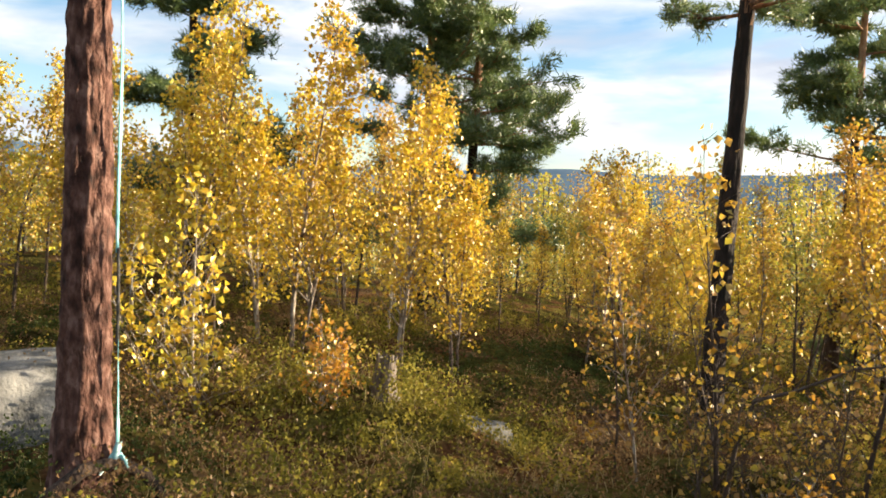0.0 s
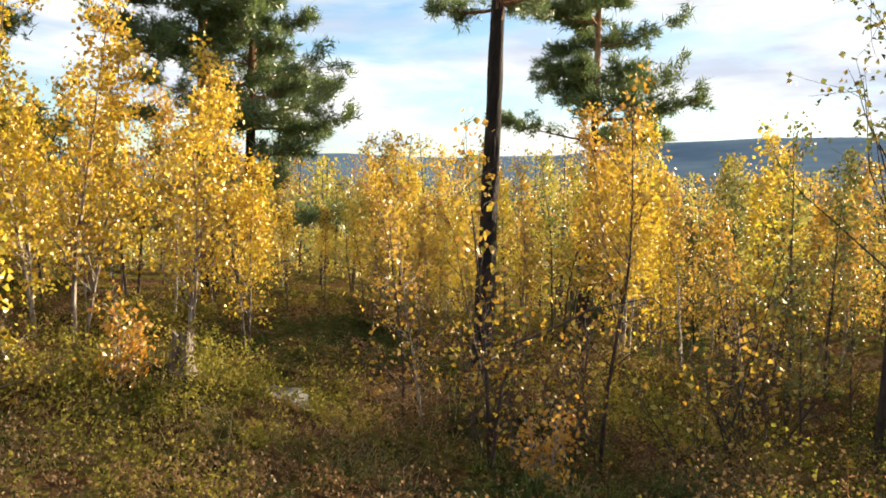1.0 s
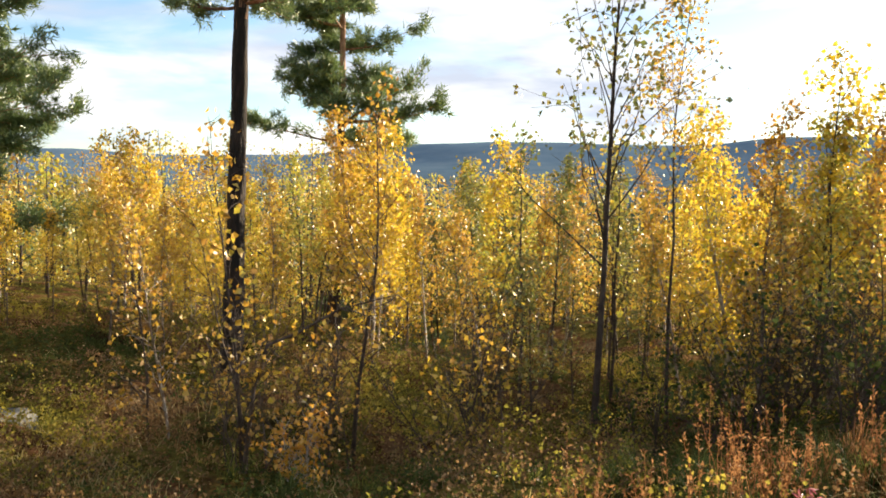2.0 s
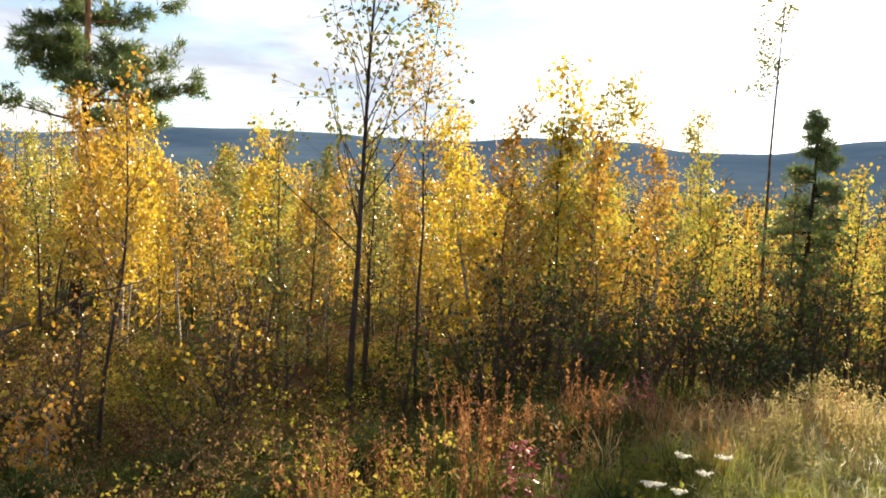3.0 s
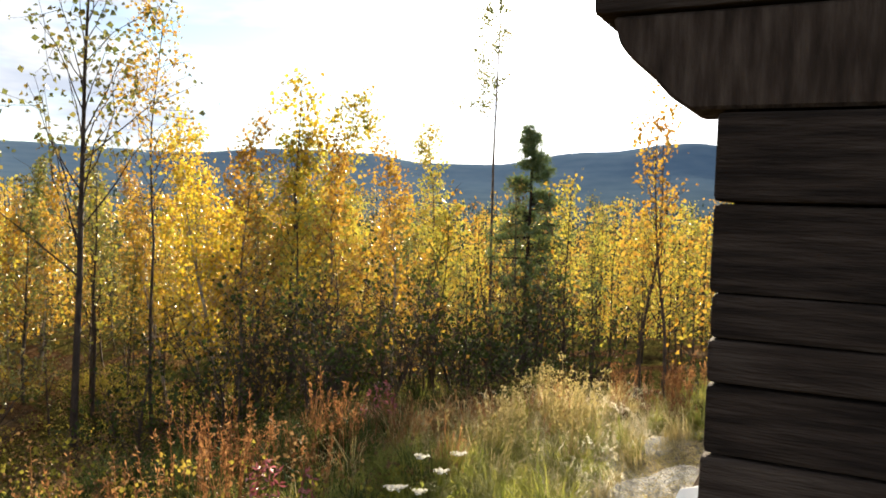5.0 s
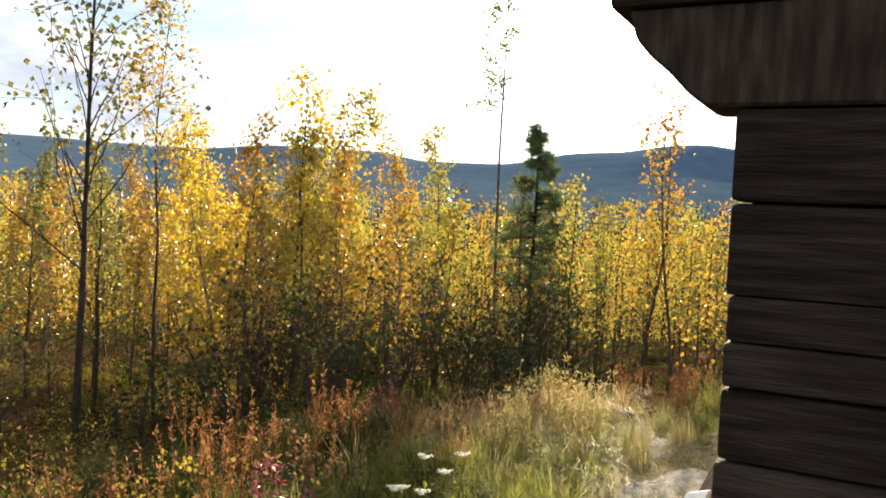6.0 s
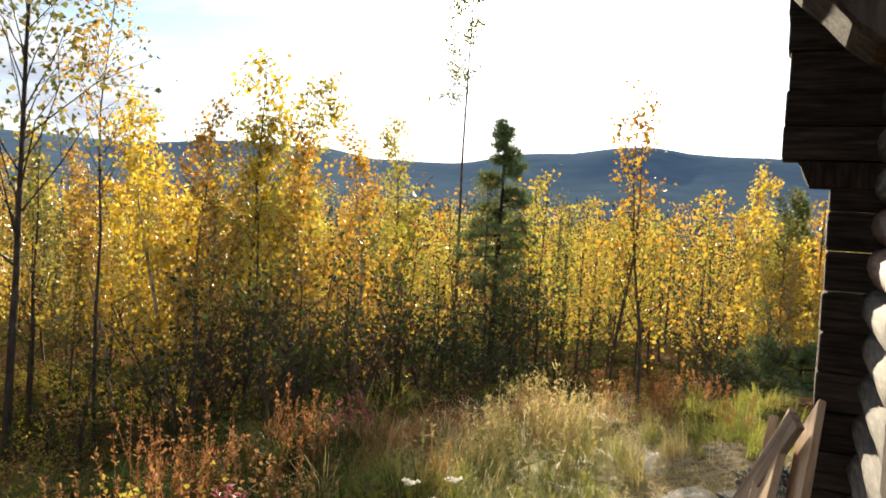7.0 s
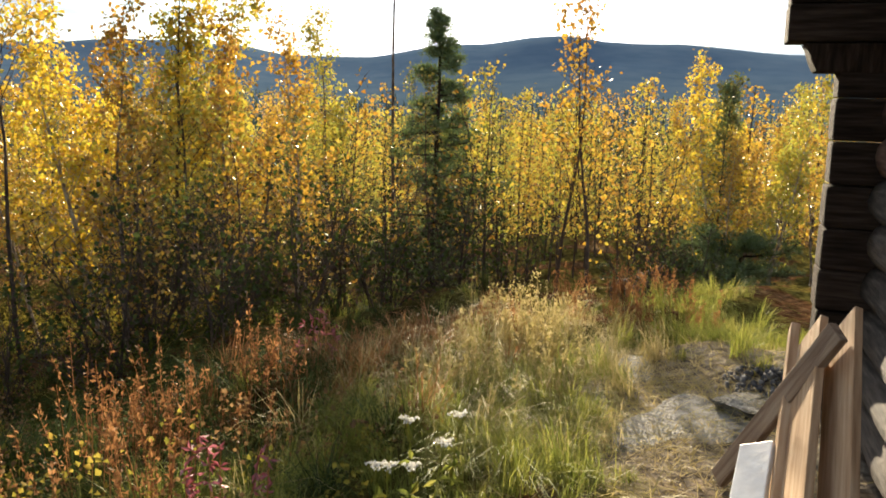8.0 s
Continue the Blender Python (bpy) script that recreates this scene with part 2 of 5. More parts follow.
def ground_material():
    m = bpy.data.materials.new("forest_floor")
    n, l = nodes_of(m)
    bsdf, out = n.new("ShaderNodeBsdfPrincipled"), n.new("ShaderNodeOutputMaterial")
    l.new(bsdf.outputs[0], out.inputs["Surface"])
    bsdf.inputs["Roughness"].default_value, bsdf.inputs["Specular IOR Level"].default_value = 1.0, 0.0
    tc = n.new("ShaderNodeTexCoord")
    big, small = n.new("ShaderNodeTexNoise"), n.new("ShaderNodeTexNoise")
    big.inputs["Scale"].default_value, big.inputs["Detail"].default_value = 1.3, 8
    small.inputs["Scale"].default_value, small.inputs["Detail"].default_value = 16, 6
    l.new(tc.outputs["Object"], big.inputs["Vector"])
    l.new(tc.outputs["Object"], small.inputs["Vector"])
    r1 = ramp(n, [(0.30, (0.035, 0.026, 0.012)), (0.42, (0.085, 0.075, 0.022)), (0.50, (0.13, 0.11, 0.03)), (0.57, (0.11, 0.055, 0.026)), (0.72, (0.19, 0.13, 0.07))])
    l.new(big.outputs["Fac"], r1.inputs[0])
    r2 = ramp(n, [(0.35, (0.35, 0.33, 0.30)), (0.65, (1, 1, 1))])
    l.new(small.outputs["Fac"], r2.inputs[0])
    mul = n.new("ShaderNodeMix")
    mul.data_type, mul.blend_type = "RGBA", "MULTIPLY"
    mul.inputs["Factor"].default_value = 1.0
    l.new(r1.outputs[0], mul.inputs["A"])
    l.new(r2.outputs[0], mul.inputs["B"])
    # far slopes: conifer forest, with the blue of distant haze put into the colour
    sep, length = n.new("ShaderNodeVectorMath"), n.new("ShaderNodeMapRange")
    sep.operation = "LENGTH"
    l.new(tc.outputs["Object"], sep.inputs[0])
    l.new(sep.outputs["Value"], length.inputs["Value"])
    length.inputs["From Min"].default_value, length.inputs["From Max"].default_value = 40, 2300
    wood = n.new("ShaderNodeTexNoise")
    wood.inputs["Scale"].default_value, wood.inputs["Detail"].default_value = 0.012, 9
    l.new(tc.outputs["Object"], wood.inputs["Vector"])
    haze_blue = ramp(n, [(0.35, (0.082, 0.128, 0.185)), (0.5, (0.094, 0.142, 0.198)), (0.65, (0.106, 0.152, 0.205))])
    l.new(wood.outputs["Fac"], haze_blue.inputs[0])
    yard = n.new("ShaderNodeVectorMath")
    yard.operation = "DISTANCE"
    yard.inputs[1].default_value = (5.75, -0.65, 0.05)
    l.new(tc.outputs["Object"], yard.inputs[0])
    worn = n.new("ShaderNodeMath")
    worn.operation = "MULTIPLY_ADD"
    worn.inputs[1].default_value = 1.4
    l.new(small.outputs["Fac"], worn.inputs[0])
    l.new(yard.outputs["Value"], worn.inputs[2])
    edge = n.new("ShaderNodeMapRange")
    edge.inputs["From Min"].default_value, edge.inputs["From Max"].default_value = 1.5, 2.1
    edge.inputs["To Min"].default_value, edge.inputs["To Max"].default_value = 1.0, 0.0
    l.new(worn.outputs[0], edge.inputs["Value"])
    soil = ramp(n, [(0.3, (0.08, 0.065, 0.05)), (0.5, (0.19, 0.16, 0.125)), (0.7, (0.34, 0.30, 0.24))])
    l.new(small.outputs["Fac"], soil.inputs[0])
    bare = n.new("ShaderNodeMix")
    bare.data_type = "RGBA"
    l.new(edge.outputs[0], bare.inputs["Factor"])
    l.new(mul.outputs["Result"], bare.inputs["A"])
    l.new(soil.outputs[0], bare.inputs["B"])
    far = n.new("ShaderNodeMix")
    far.data_type = "RGBA"
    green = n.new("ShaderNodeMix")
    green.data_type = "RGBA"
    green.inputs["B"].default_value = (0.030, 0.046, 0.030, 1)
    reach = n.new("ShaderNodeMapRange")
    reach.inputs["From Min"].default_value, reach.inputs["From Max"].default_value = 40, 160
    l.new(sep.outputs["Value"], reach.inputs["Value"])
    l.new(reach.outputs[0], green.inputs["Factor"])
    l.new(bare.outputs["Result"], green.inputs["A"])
    # distance blends the painted haze blue over the forest green
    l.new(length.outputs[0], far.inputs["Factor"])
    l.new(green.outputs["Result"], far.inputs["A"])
    l.new(haze_blue.outputs[0], far.inputs["B"])
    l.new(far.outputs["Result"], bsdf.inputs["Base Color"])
    b = n.new("ShaderNodeBump")
    b.inputs["Strength"].default_value, b.inputs["Distance"].default_value = 0.6, 0.05
    l.new(small.outputs["Fac"], b.inputs["Height"])
    l.new(b.outputs[0], bsdf.inputs["Normal"])
    return m


GROUND = ground_material()

# ---- ground: one sheet out to the hills ----
SPOTS = np.array([
    (2.3, -0.3, 0.05), (0.1, 3.3, 0.0), (-0.9, 4.1, -0.1), (1.2, 5.2, 0.02), (1.8, 5.6, -0.3), (2.9, 5.2, -0.46), (3.8, 6.6, -0.5), (1.4, 8, -0.2),
    (1, 12.5, -0.5), (7, 14, -1.6), (3.15, 4.3, -0.6), (4.0, 4.4, -0.6), (6.27, 4.4, -1.04), (9.1, 10.7, -1.9), (9.7, 4.8, -1.4), (14.3, 3.4, -1.7),
    (11, 0.5, -0.9), (14, 0, -1.4), (12, -0.5, -0.9), (5.1, -0.4, 0.05), (5.9, -1, 0.07), (4.4, 0.25, 0.04), (3.8, 1.0, 0.0)]
    + [(5.4, 1.2, -0.15), (6.3, 2.5, -0.75), (5.0, 2.7, -0.6), (7.4, 1.9, -0.45), (4.2, 1.6, -0.08), (5.8, 0.2, 0.02), (7.5, 0.5, -0.2), (8.5, -1, -0.2), (3, 2.5, -0.2), (-3, 6, 0.1), (-6, 10, 0.2), (0, 0, 0.1), (-3, 0, 0.2),
       (4, -2.5, 0.1), (8, -4, 0.0), (-4, 14, 0.0), (1, 20, -0.7)])
SPOTS = np.vstack([SPOTS, [(12, 18, -2.6), (22, 8, -3.0), (25, -3, -2.6), (20, -12, -1.5), (0, -15, 1.0), (-18, 8, 0.6), (-14, 20, 0.0)]])
SKY_AZ = [-180, -80, -40, -30, -10, 0, 7, 15, 22, 28, 32, 36, 40, 46, 50, 54.5, 58, 62, 64.8, 68, 71.5, 75.5, 79, 82, 84.4, 87, 92, 97, 110, 180]
SKY_EL = [1.6, 1.9, 2.1, 2.15, 1.6, 1.7, 1.95, 1.75, 2.1, 2.75, 3.1, 3.3, 3.2, 3.0, 3.15, 3.5, 3.65, 3.55, 3.0, 2.98, 3.1, 3.85, 4.15, 4.6, 4.8, 4.4, 4.25, 3.8, 3.0, 1.6]


def bumps(x, y):
    return (0.10 * np.sin(1.9 * x + 0.7 * np.sin(1.3 * y)) * np.cos(2.3 * y + 0.6 * np.sin(1.7 * x)) + 0.06 * np.sin(4.6 * x + 1.1 * y) * np.sin(4.3 * y - 0.8 * x)
            + 0.012 * np.sin(11.3 * x - 3.1 * y) * np.sin(9.7 * y + 2.2 * x))


def height(x, y):
    """The ground's height in the near place and the valley behind it."""
    x, y = np.atleast_1d(np.asarray(x, float)), np.atleast_1d(np.asarray(y, float))
    total, weight = np.zeros_like(x), np.zeros_like(x)
    for sx, sy, sz in SPOTS:
        w = 1.0 / ((x - sx) ** 2 + (y - sy) ** 2 + 0.15) ** 1.6
        total += w * sz
        weight += w
    near = total / weight
    r = np.hypot(x - 2.3, y + 0.4)
    az = np.degrees(np.arctan2(x - 2.3, y + 0.4))
    yard = np.clip(1.2 - np.hypot((x - 5.3) / 1.2, (y + 0.6) / 0.7), 0, 1)
    fall = -np.clip(r - 18, 0, 260) * 0.10
    hill = np.tan(np.radians(np.interp(az, SKY_AZ, SKY_EL))) * r + 1.5
    rise = np.clip((r - 700) / 2000, 0, 1) ** 1.6
    z = near + bumps(x, y) * (1 - yard) * np.clip(6 / np.maximum(r, 1), 0.25, 1) + fall
    return z * (1 - rise) + hill * rise


def fast_mesh(name, verts, tris, mat, mats=None, index=None):
    """A mesh from arrays of corners and triangles."""
    me = bpy.data.meshes.new(name)
    verts, tris = np.asarray(verts, np.float32), np.asarray(tris, np.int32)
    me.vertices.add(len(verts))
    me.vertices.foreach_set("co", verts.ravel())
    me.loops.add(tris.size)
    me.loops.foreach_set("vertex_index", tris.ravel())
    me.polygons.add(len(tris))
    me.polygons.foreach_set("loop_start", np.arange(0, tris.size, 3, dtype=np.int32))
    for one in mats or [mat]:
        me.materials.append(one)
    if index is not None:
        me.polygons.foreach_set("material_index", np.asarray(index, np.int32))
    me.update(calc_edges=True)
    return me


def make_ground():
    rings = np.concatenate([np.linspace(0.1, 10, 110), np.geomspace(10.3, 3000, 90), [3400, 4200]])
    turns = np.radians(np.linspace(0, 360, 361)[:-1])
    rr, aa = np.meshgrid(rings, turns, indexing="ij")
    x, y = 2.3 + rr * np.sin(aa), -0.4 + rr * np.cos(aa)
    z = height(x.ravel(), y.ravel()).reshape(x.shape)
    z[-1] = z[-3] * 0.9
    rough = np.array([noise.noise((a * 9, r / 400, 0)) for r, a in zip(rr[-40:].ravel(), aa[-40:].ravel())]).reshape(rr[-40:].shape)
    z[-40:] += rough * np.clip((rr[-40:] - 600) / 200, 0, 10)
    verts = np.stack([x, y, z], -1).reshape(-1, 3)
    nr, na = rr.shape
    i, j = np.meshgrid(np.arange(nr - 1), np.arange(na), indexing="ij")
    a, b = i * na + j, i * na + (j + 1) % na
    c, d = a + na, b + na
    tris = np.concatenate([np.stack([a, b, d], -1).reshape(-1, 3), np.stack([a, d, c], -1).reshape(-1, 3)])
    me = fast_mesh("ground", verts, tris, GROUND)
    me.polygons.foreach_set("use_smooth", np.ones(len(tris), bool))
    tagged(new("ground", me), "mossy forest floor sloping down to a wooded valley and hills coloured haze-blue", "ground", kind="structure")


make_ground()


# ---- helpers for things ----
def part(name, me, parent, label="", m=None):
    ob = new(name, me)
    ob.parent = parent
    if m is not None:
        ob.matrix_basis = m
    return tagged(ob, label)


def thing(name, label, category, group="", m=None):
    ob = new(name)
    if m is not None:
        ob.matrix_basis = m
    ob.empty_display_size = 0.1
    return tagged(ob, label, category, group)


def tubes(paths, sides=6):
    """Corners and triangles of tapered tubes along paths of (points, radii)."""
    vs, ts, base = [], [], 0
    ring = np.arange(sides) * 2 * np.pi / sides
    for pts, rad in paths:
        pts, rad = np.asarray(pts, float), np.asarray(rad, float)
        n = len(pts)
        d = np.gradient(pts, axis=0)
        d /= np.linalg.norm(d, axis=1)[:, None] + 1e-9
        ref = np.where(np.abs(d[:, 2:3]) > 0.9, [[1.0, 0, 0]], [[0, 0, 1.0]])
        u = np.cross(d, ref)
        u /= np.linalg.norm(u, axis=1)[:, None] + 1e-9
        v = np.cross(d, u)
        p = pts[:, None] + rad[:, None, None] * (np.cos(ring)[None, :, None] * u[:, None] + np.sin(ring)[None, :, None] * v[:, None])
        vs.append(p.reshape(-1, 3))
        i, j = np.meshgrid(np.arange(n - 1), np.arange(sides), indexing="ij")
        a, b = base + i * sides + j, base + i * sides + (j + 1) % sides
        ts += [np.stack([a, b, b + sides], -1).reshape(-1, 3), np.stack([a, b + sides, a + sides], -1).reshape(-1, 3)]
        base += n * sides
    return np.concatenate(vs), np.concatenate(ts)


def leaves(rng, at, size, droop=0.5, narrow=0.42, fold=0.25):
    """Corners and triangles of small folded leaves at places."""
    n = len(at)
    size = np.asarray(size).reshape(-1, 1) * np.ones((n, 1))
    d = rng.normal(size=(n, 3))
    d[:, 2] -= droop
    d /= np.linalg.norm(d, axis=1)[:, None]
    s = np.cross(d, rng.normal(size=(n, 3)))
    s /= np.linalg.norm(s, axis=1)[:, None]
    k = np.cross(d, s)
    mid = at + d * size * 0.45
    v = np.stack([at, mid + s * size * narrow + k * size * fold, at + d * size, mid - s * size * narrow + k * size * fold], 1).reshape(-1, 3)
    b = np.arange(n)[:, None] * 4
    t = np.concatenate([b + [[0, 1, 2]], b + [[0, 2, 3]]], 1).reshape(-1, 3)
    return v, t


def blades(rng, at, tall, width, lean=0.35):
    """Bent grass blades of two triangles and a tip."""
    n = len(at)
    az = rng.uniform(0, 2 * np.pi, n)
    side = np.stack([np.cos(az), np.sin(az), 0 * az], -1) * np.asarray(width).reshape(-1, 1)
    off = rng.normal(size=(n, 3)) * lean
    off[:, 2] = 0
    tall = np.asarray(tall).reshape(-1, 1) * np.ones((n, 1))
    up = np.array([[0, 0, 1.0]])
    mid = at + tall * (0.55 * up + 0.3 * off)
    tip = at + tall * (0.95 * up + off)
    v = np.stack([at - side, at + side, mid + side * 0.8, mid - side * 0.8, tip], 1).reshape(-1, 3)
    b = np.arange(n)[:, None] * 5
    t = np.concatenate([b + [[0, 1, 2]], b + [[0, 2, 3]], b + [[3, 2, 4]]], 1).reshape(-1, 3)
    return v, t


def stick(start, way, length, bend, steps, rng, r0, r1, sag=0.0):
    pts = [np.array(start, float)]
    d = np.array(way, float)
    d /= np.linalg.norm(d)
    for _ in range(steps):
        d = d + rng.normal(size=3) * bend
        d[2] += sag
        d /= np.linalg.norm(d)
        pts.append(pts[-1] + d * length / steps)
    return np.array(pts), np.linspace(r0, r1, steps + 1)


# ---- birches ----
def birch_meshes(name, seed, tall, girth, limbs, leaf_count, leaf_size, bark, leaf, low=0.18, spread=0.30, stems=1, lean=0.05, rise=(0.6, 1.5), tips=1, bend=0.045):
    """Trunk-and-limb mesh and crown mesh of one birch standing at the origin."""
    rng = np.random.default_rng(seed)
    wood, spots = [], []
    for s in range(stems):
        h = tall * (1.0 if s == 0 else rng.uniform(0.6, 0.9))
        off = np.array([0, 0, -0.1]) + (0 if s == 0 else rng.normal(size=3) * [0.08, 0.08, 0])
        way = (rng.normal() * lean * (1 + s), rng.normal() * lean * (1 + s), 1)
        pts, rad = stick(off, way, h, bend, 12, rng, girth * (1 if s == 0 else 0.7), girth * 0.10, 0.03)
        wood.append((pts, rad))
        for k in range(limbs):
            f = low + (1 - low) * (k + rng.uniform(0, 1)) / limbs
            i = min(int(f * 12), 11)
            p = pts[i] + (pts[i + 1] - pts[i]) * (f * 12 - i)
            az = rng.uniform(0, 2 * np.pi)
            reach = h * spread * (1.12 - f) * rng.uniform(0.6, 1.25) + 0.12
            bp, br = stick(p, (math.cos(az), math.sin(az), rng.uniform(*rise)), reach, 0.13, 5, rng, max(girth * 0.34 * (1.1 - f), 0.003), 0.0014, 0.02)
            wood.append((bp, br))
            spots += [(q, reach) for q in bp[1 + tips:]]
            for _ in range(2):
                a = rng.integers(1, 5)
                tp, tr = stick(bp[a], rng.normal(size=3) + (math.cos(az), math.sin(az), 0.5), reach * 0.45, 0.2, 3, rng, 0.0026, 0.001, -0.05)
                wood.append((tp, tr))
                spots += [(q, reach) for q in tp[1:]]
        spots += [(q, 0.3) for q in pts[-3:]]
    centre = np.array([s[0] for s in spots])
    pick = rng.integers(0, len(centre), leaf_count)
    at = centre[pick] + rng.normal(size=(leaf_count, 3)) * 0.05
    v, t = leaves(rng, at, leaf_size * rng.uniform(0.65, 1.25, leaf_count))
    wv, wt = tubes(wood, 5)
    trunk = fast_mesh(name + "_trunk", wv, wt, bark)
    trunk.polygons.foreach_set("use_smooth", np.ones(len(wt), bool))
    return trunk, fast_mesh(name + "_crown", v, t, leaf)


def birch(meshes, label, group=""):
    ob = thing("birch_tree", label, "birch", group)
    part("trunk", meshes[0], ob)
    part("crown", meshes[1], ob)
    return ob


def stand(x, y, turn=0, size=1.0, sink=0.0):
    return pose(x, y, float(height(x, y)[0]) - sink, 0, 0, turn) @ Matrix.Diagonal((size, size, size, 1))


def put(ob, m):
    ob.matrix_basis = m
    return ob


SLIM = [birch_meshes("slim_birch", 10 + k, 3.0, 0.024, 26, 1150, 0.047, (DARK_BARK, BIRCH_BARK, DARK_BARK)[k % 3], (GOLD, OCHRE, GOLD, GREENISH, OCHRE, OLIVE)[k], 0.30, 0.22, 1, 0.06, (0.9, 2.0)) for k in range(6)]
FULL = [birch_meshes("full_birch", 30 + k, 3.4, 0.028, 36, 3100, 0.050, BIRCH_BARK, (GOLD, GOLD, GREENISH)[k], 0.20, 0.27, 2, 0.05, (0.8, 1.8)) for k in range(3)]
THIN = [birch_meshes("thin_birch", 70 + k, 2.9, 0.022, 26, 440, 0.046, DARK_BARK, (OCHRE, GREENISH, OLIVE)[k], 0.22, 0.22, 1, 0.06, (0.9, 2.0)) for k in range(3)]
BARE = [birch_meshes("thin_leaved_birch", 40 + k, 2.4, 0.016, 24, 260, 0.052, (BIRCH_BARK, DARK_BARK)[k % 2], OCHRE, 0.15, 0.26) for k in range(3)]
TALL = birch_meshes("tall_birch", 50, 5.0, 0.036, 36, 1100, 0.052, DARK_BARK, OLIVE, 0.34, 0.30, 1, 0.015, (0.9, 2.0), 1, 0.025)
TALL_B = birch_meshes("tall_birch", 51, 4.3, 0.022, 30, 900, 0.042, DARK_BARK, OCHRE, 0.55, 0.26, 1, 0.04, (0.9, 2.0), 1)
STEMS = birch_meshes("many_stemmed_sapling", 56, 1.7, 0.011, 14, 260, 0.042, DARK_BARK, OCHRE, 0.2, 0.26, 6, 0.16)
# leaf colour darkened to carry the shade at the thicket's foot
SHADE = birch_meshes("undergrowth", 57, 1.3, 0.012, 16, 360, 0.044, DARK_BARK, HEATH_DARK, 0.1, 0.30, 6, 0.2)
WISP = birch_meshes("wispy_birch", 52, 8.0, 0.036, 34, 1300, 0.055, DARK_BARK, OLIVE, 0.58, 0.11, 1, 0.004, bend=0.010)
BUSH = [birch_meshes("birch_bush", 60 + k, (1.7, 0.85)[k], 0.014, 16, (800, 380)[k], 0.052, BIRCH_BARK, (GOLD, AMBER)[k], 0.08, 0.32, (4, 3)[k], 0.16) for k in range(2)]

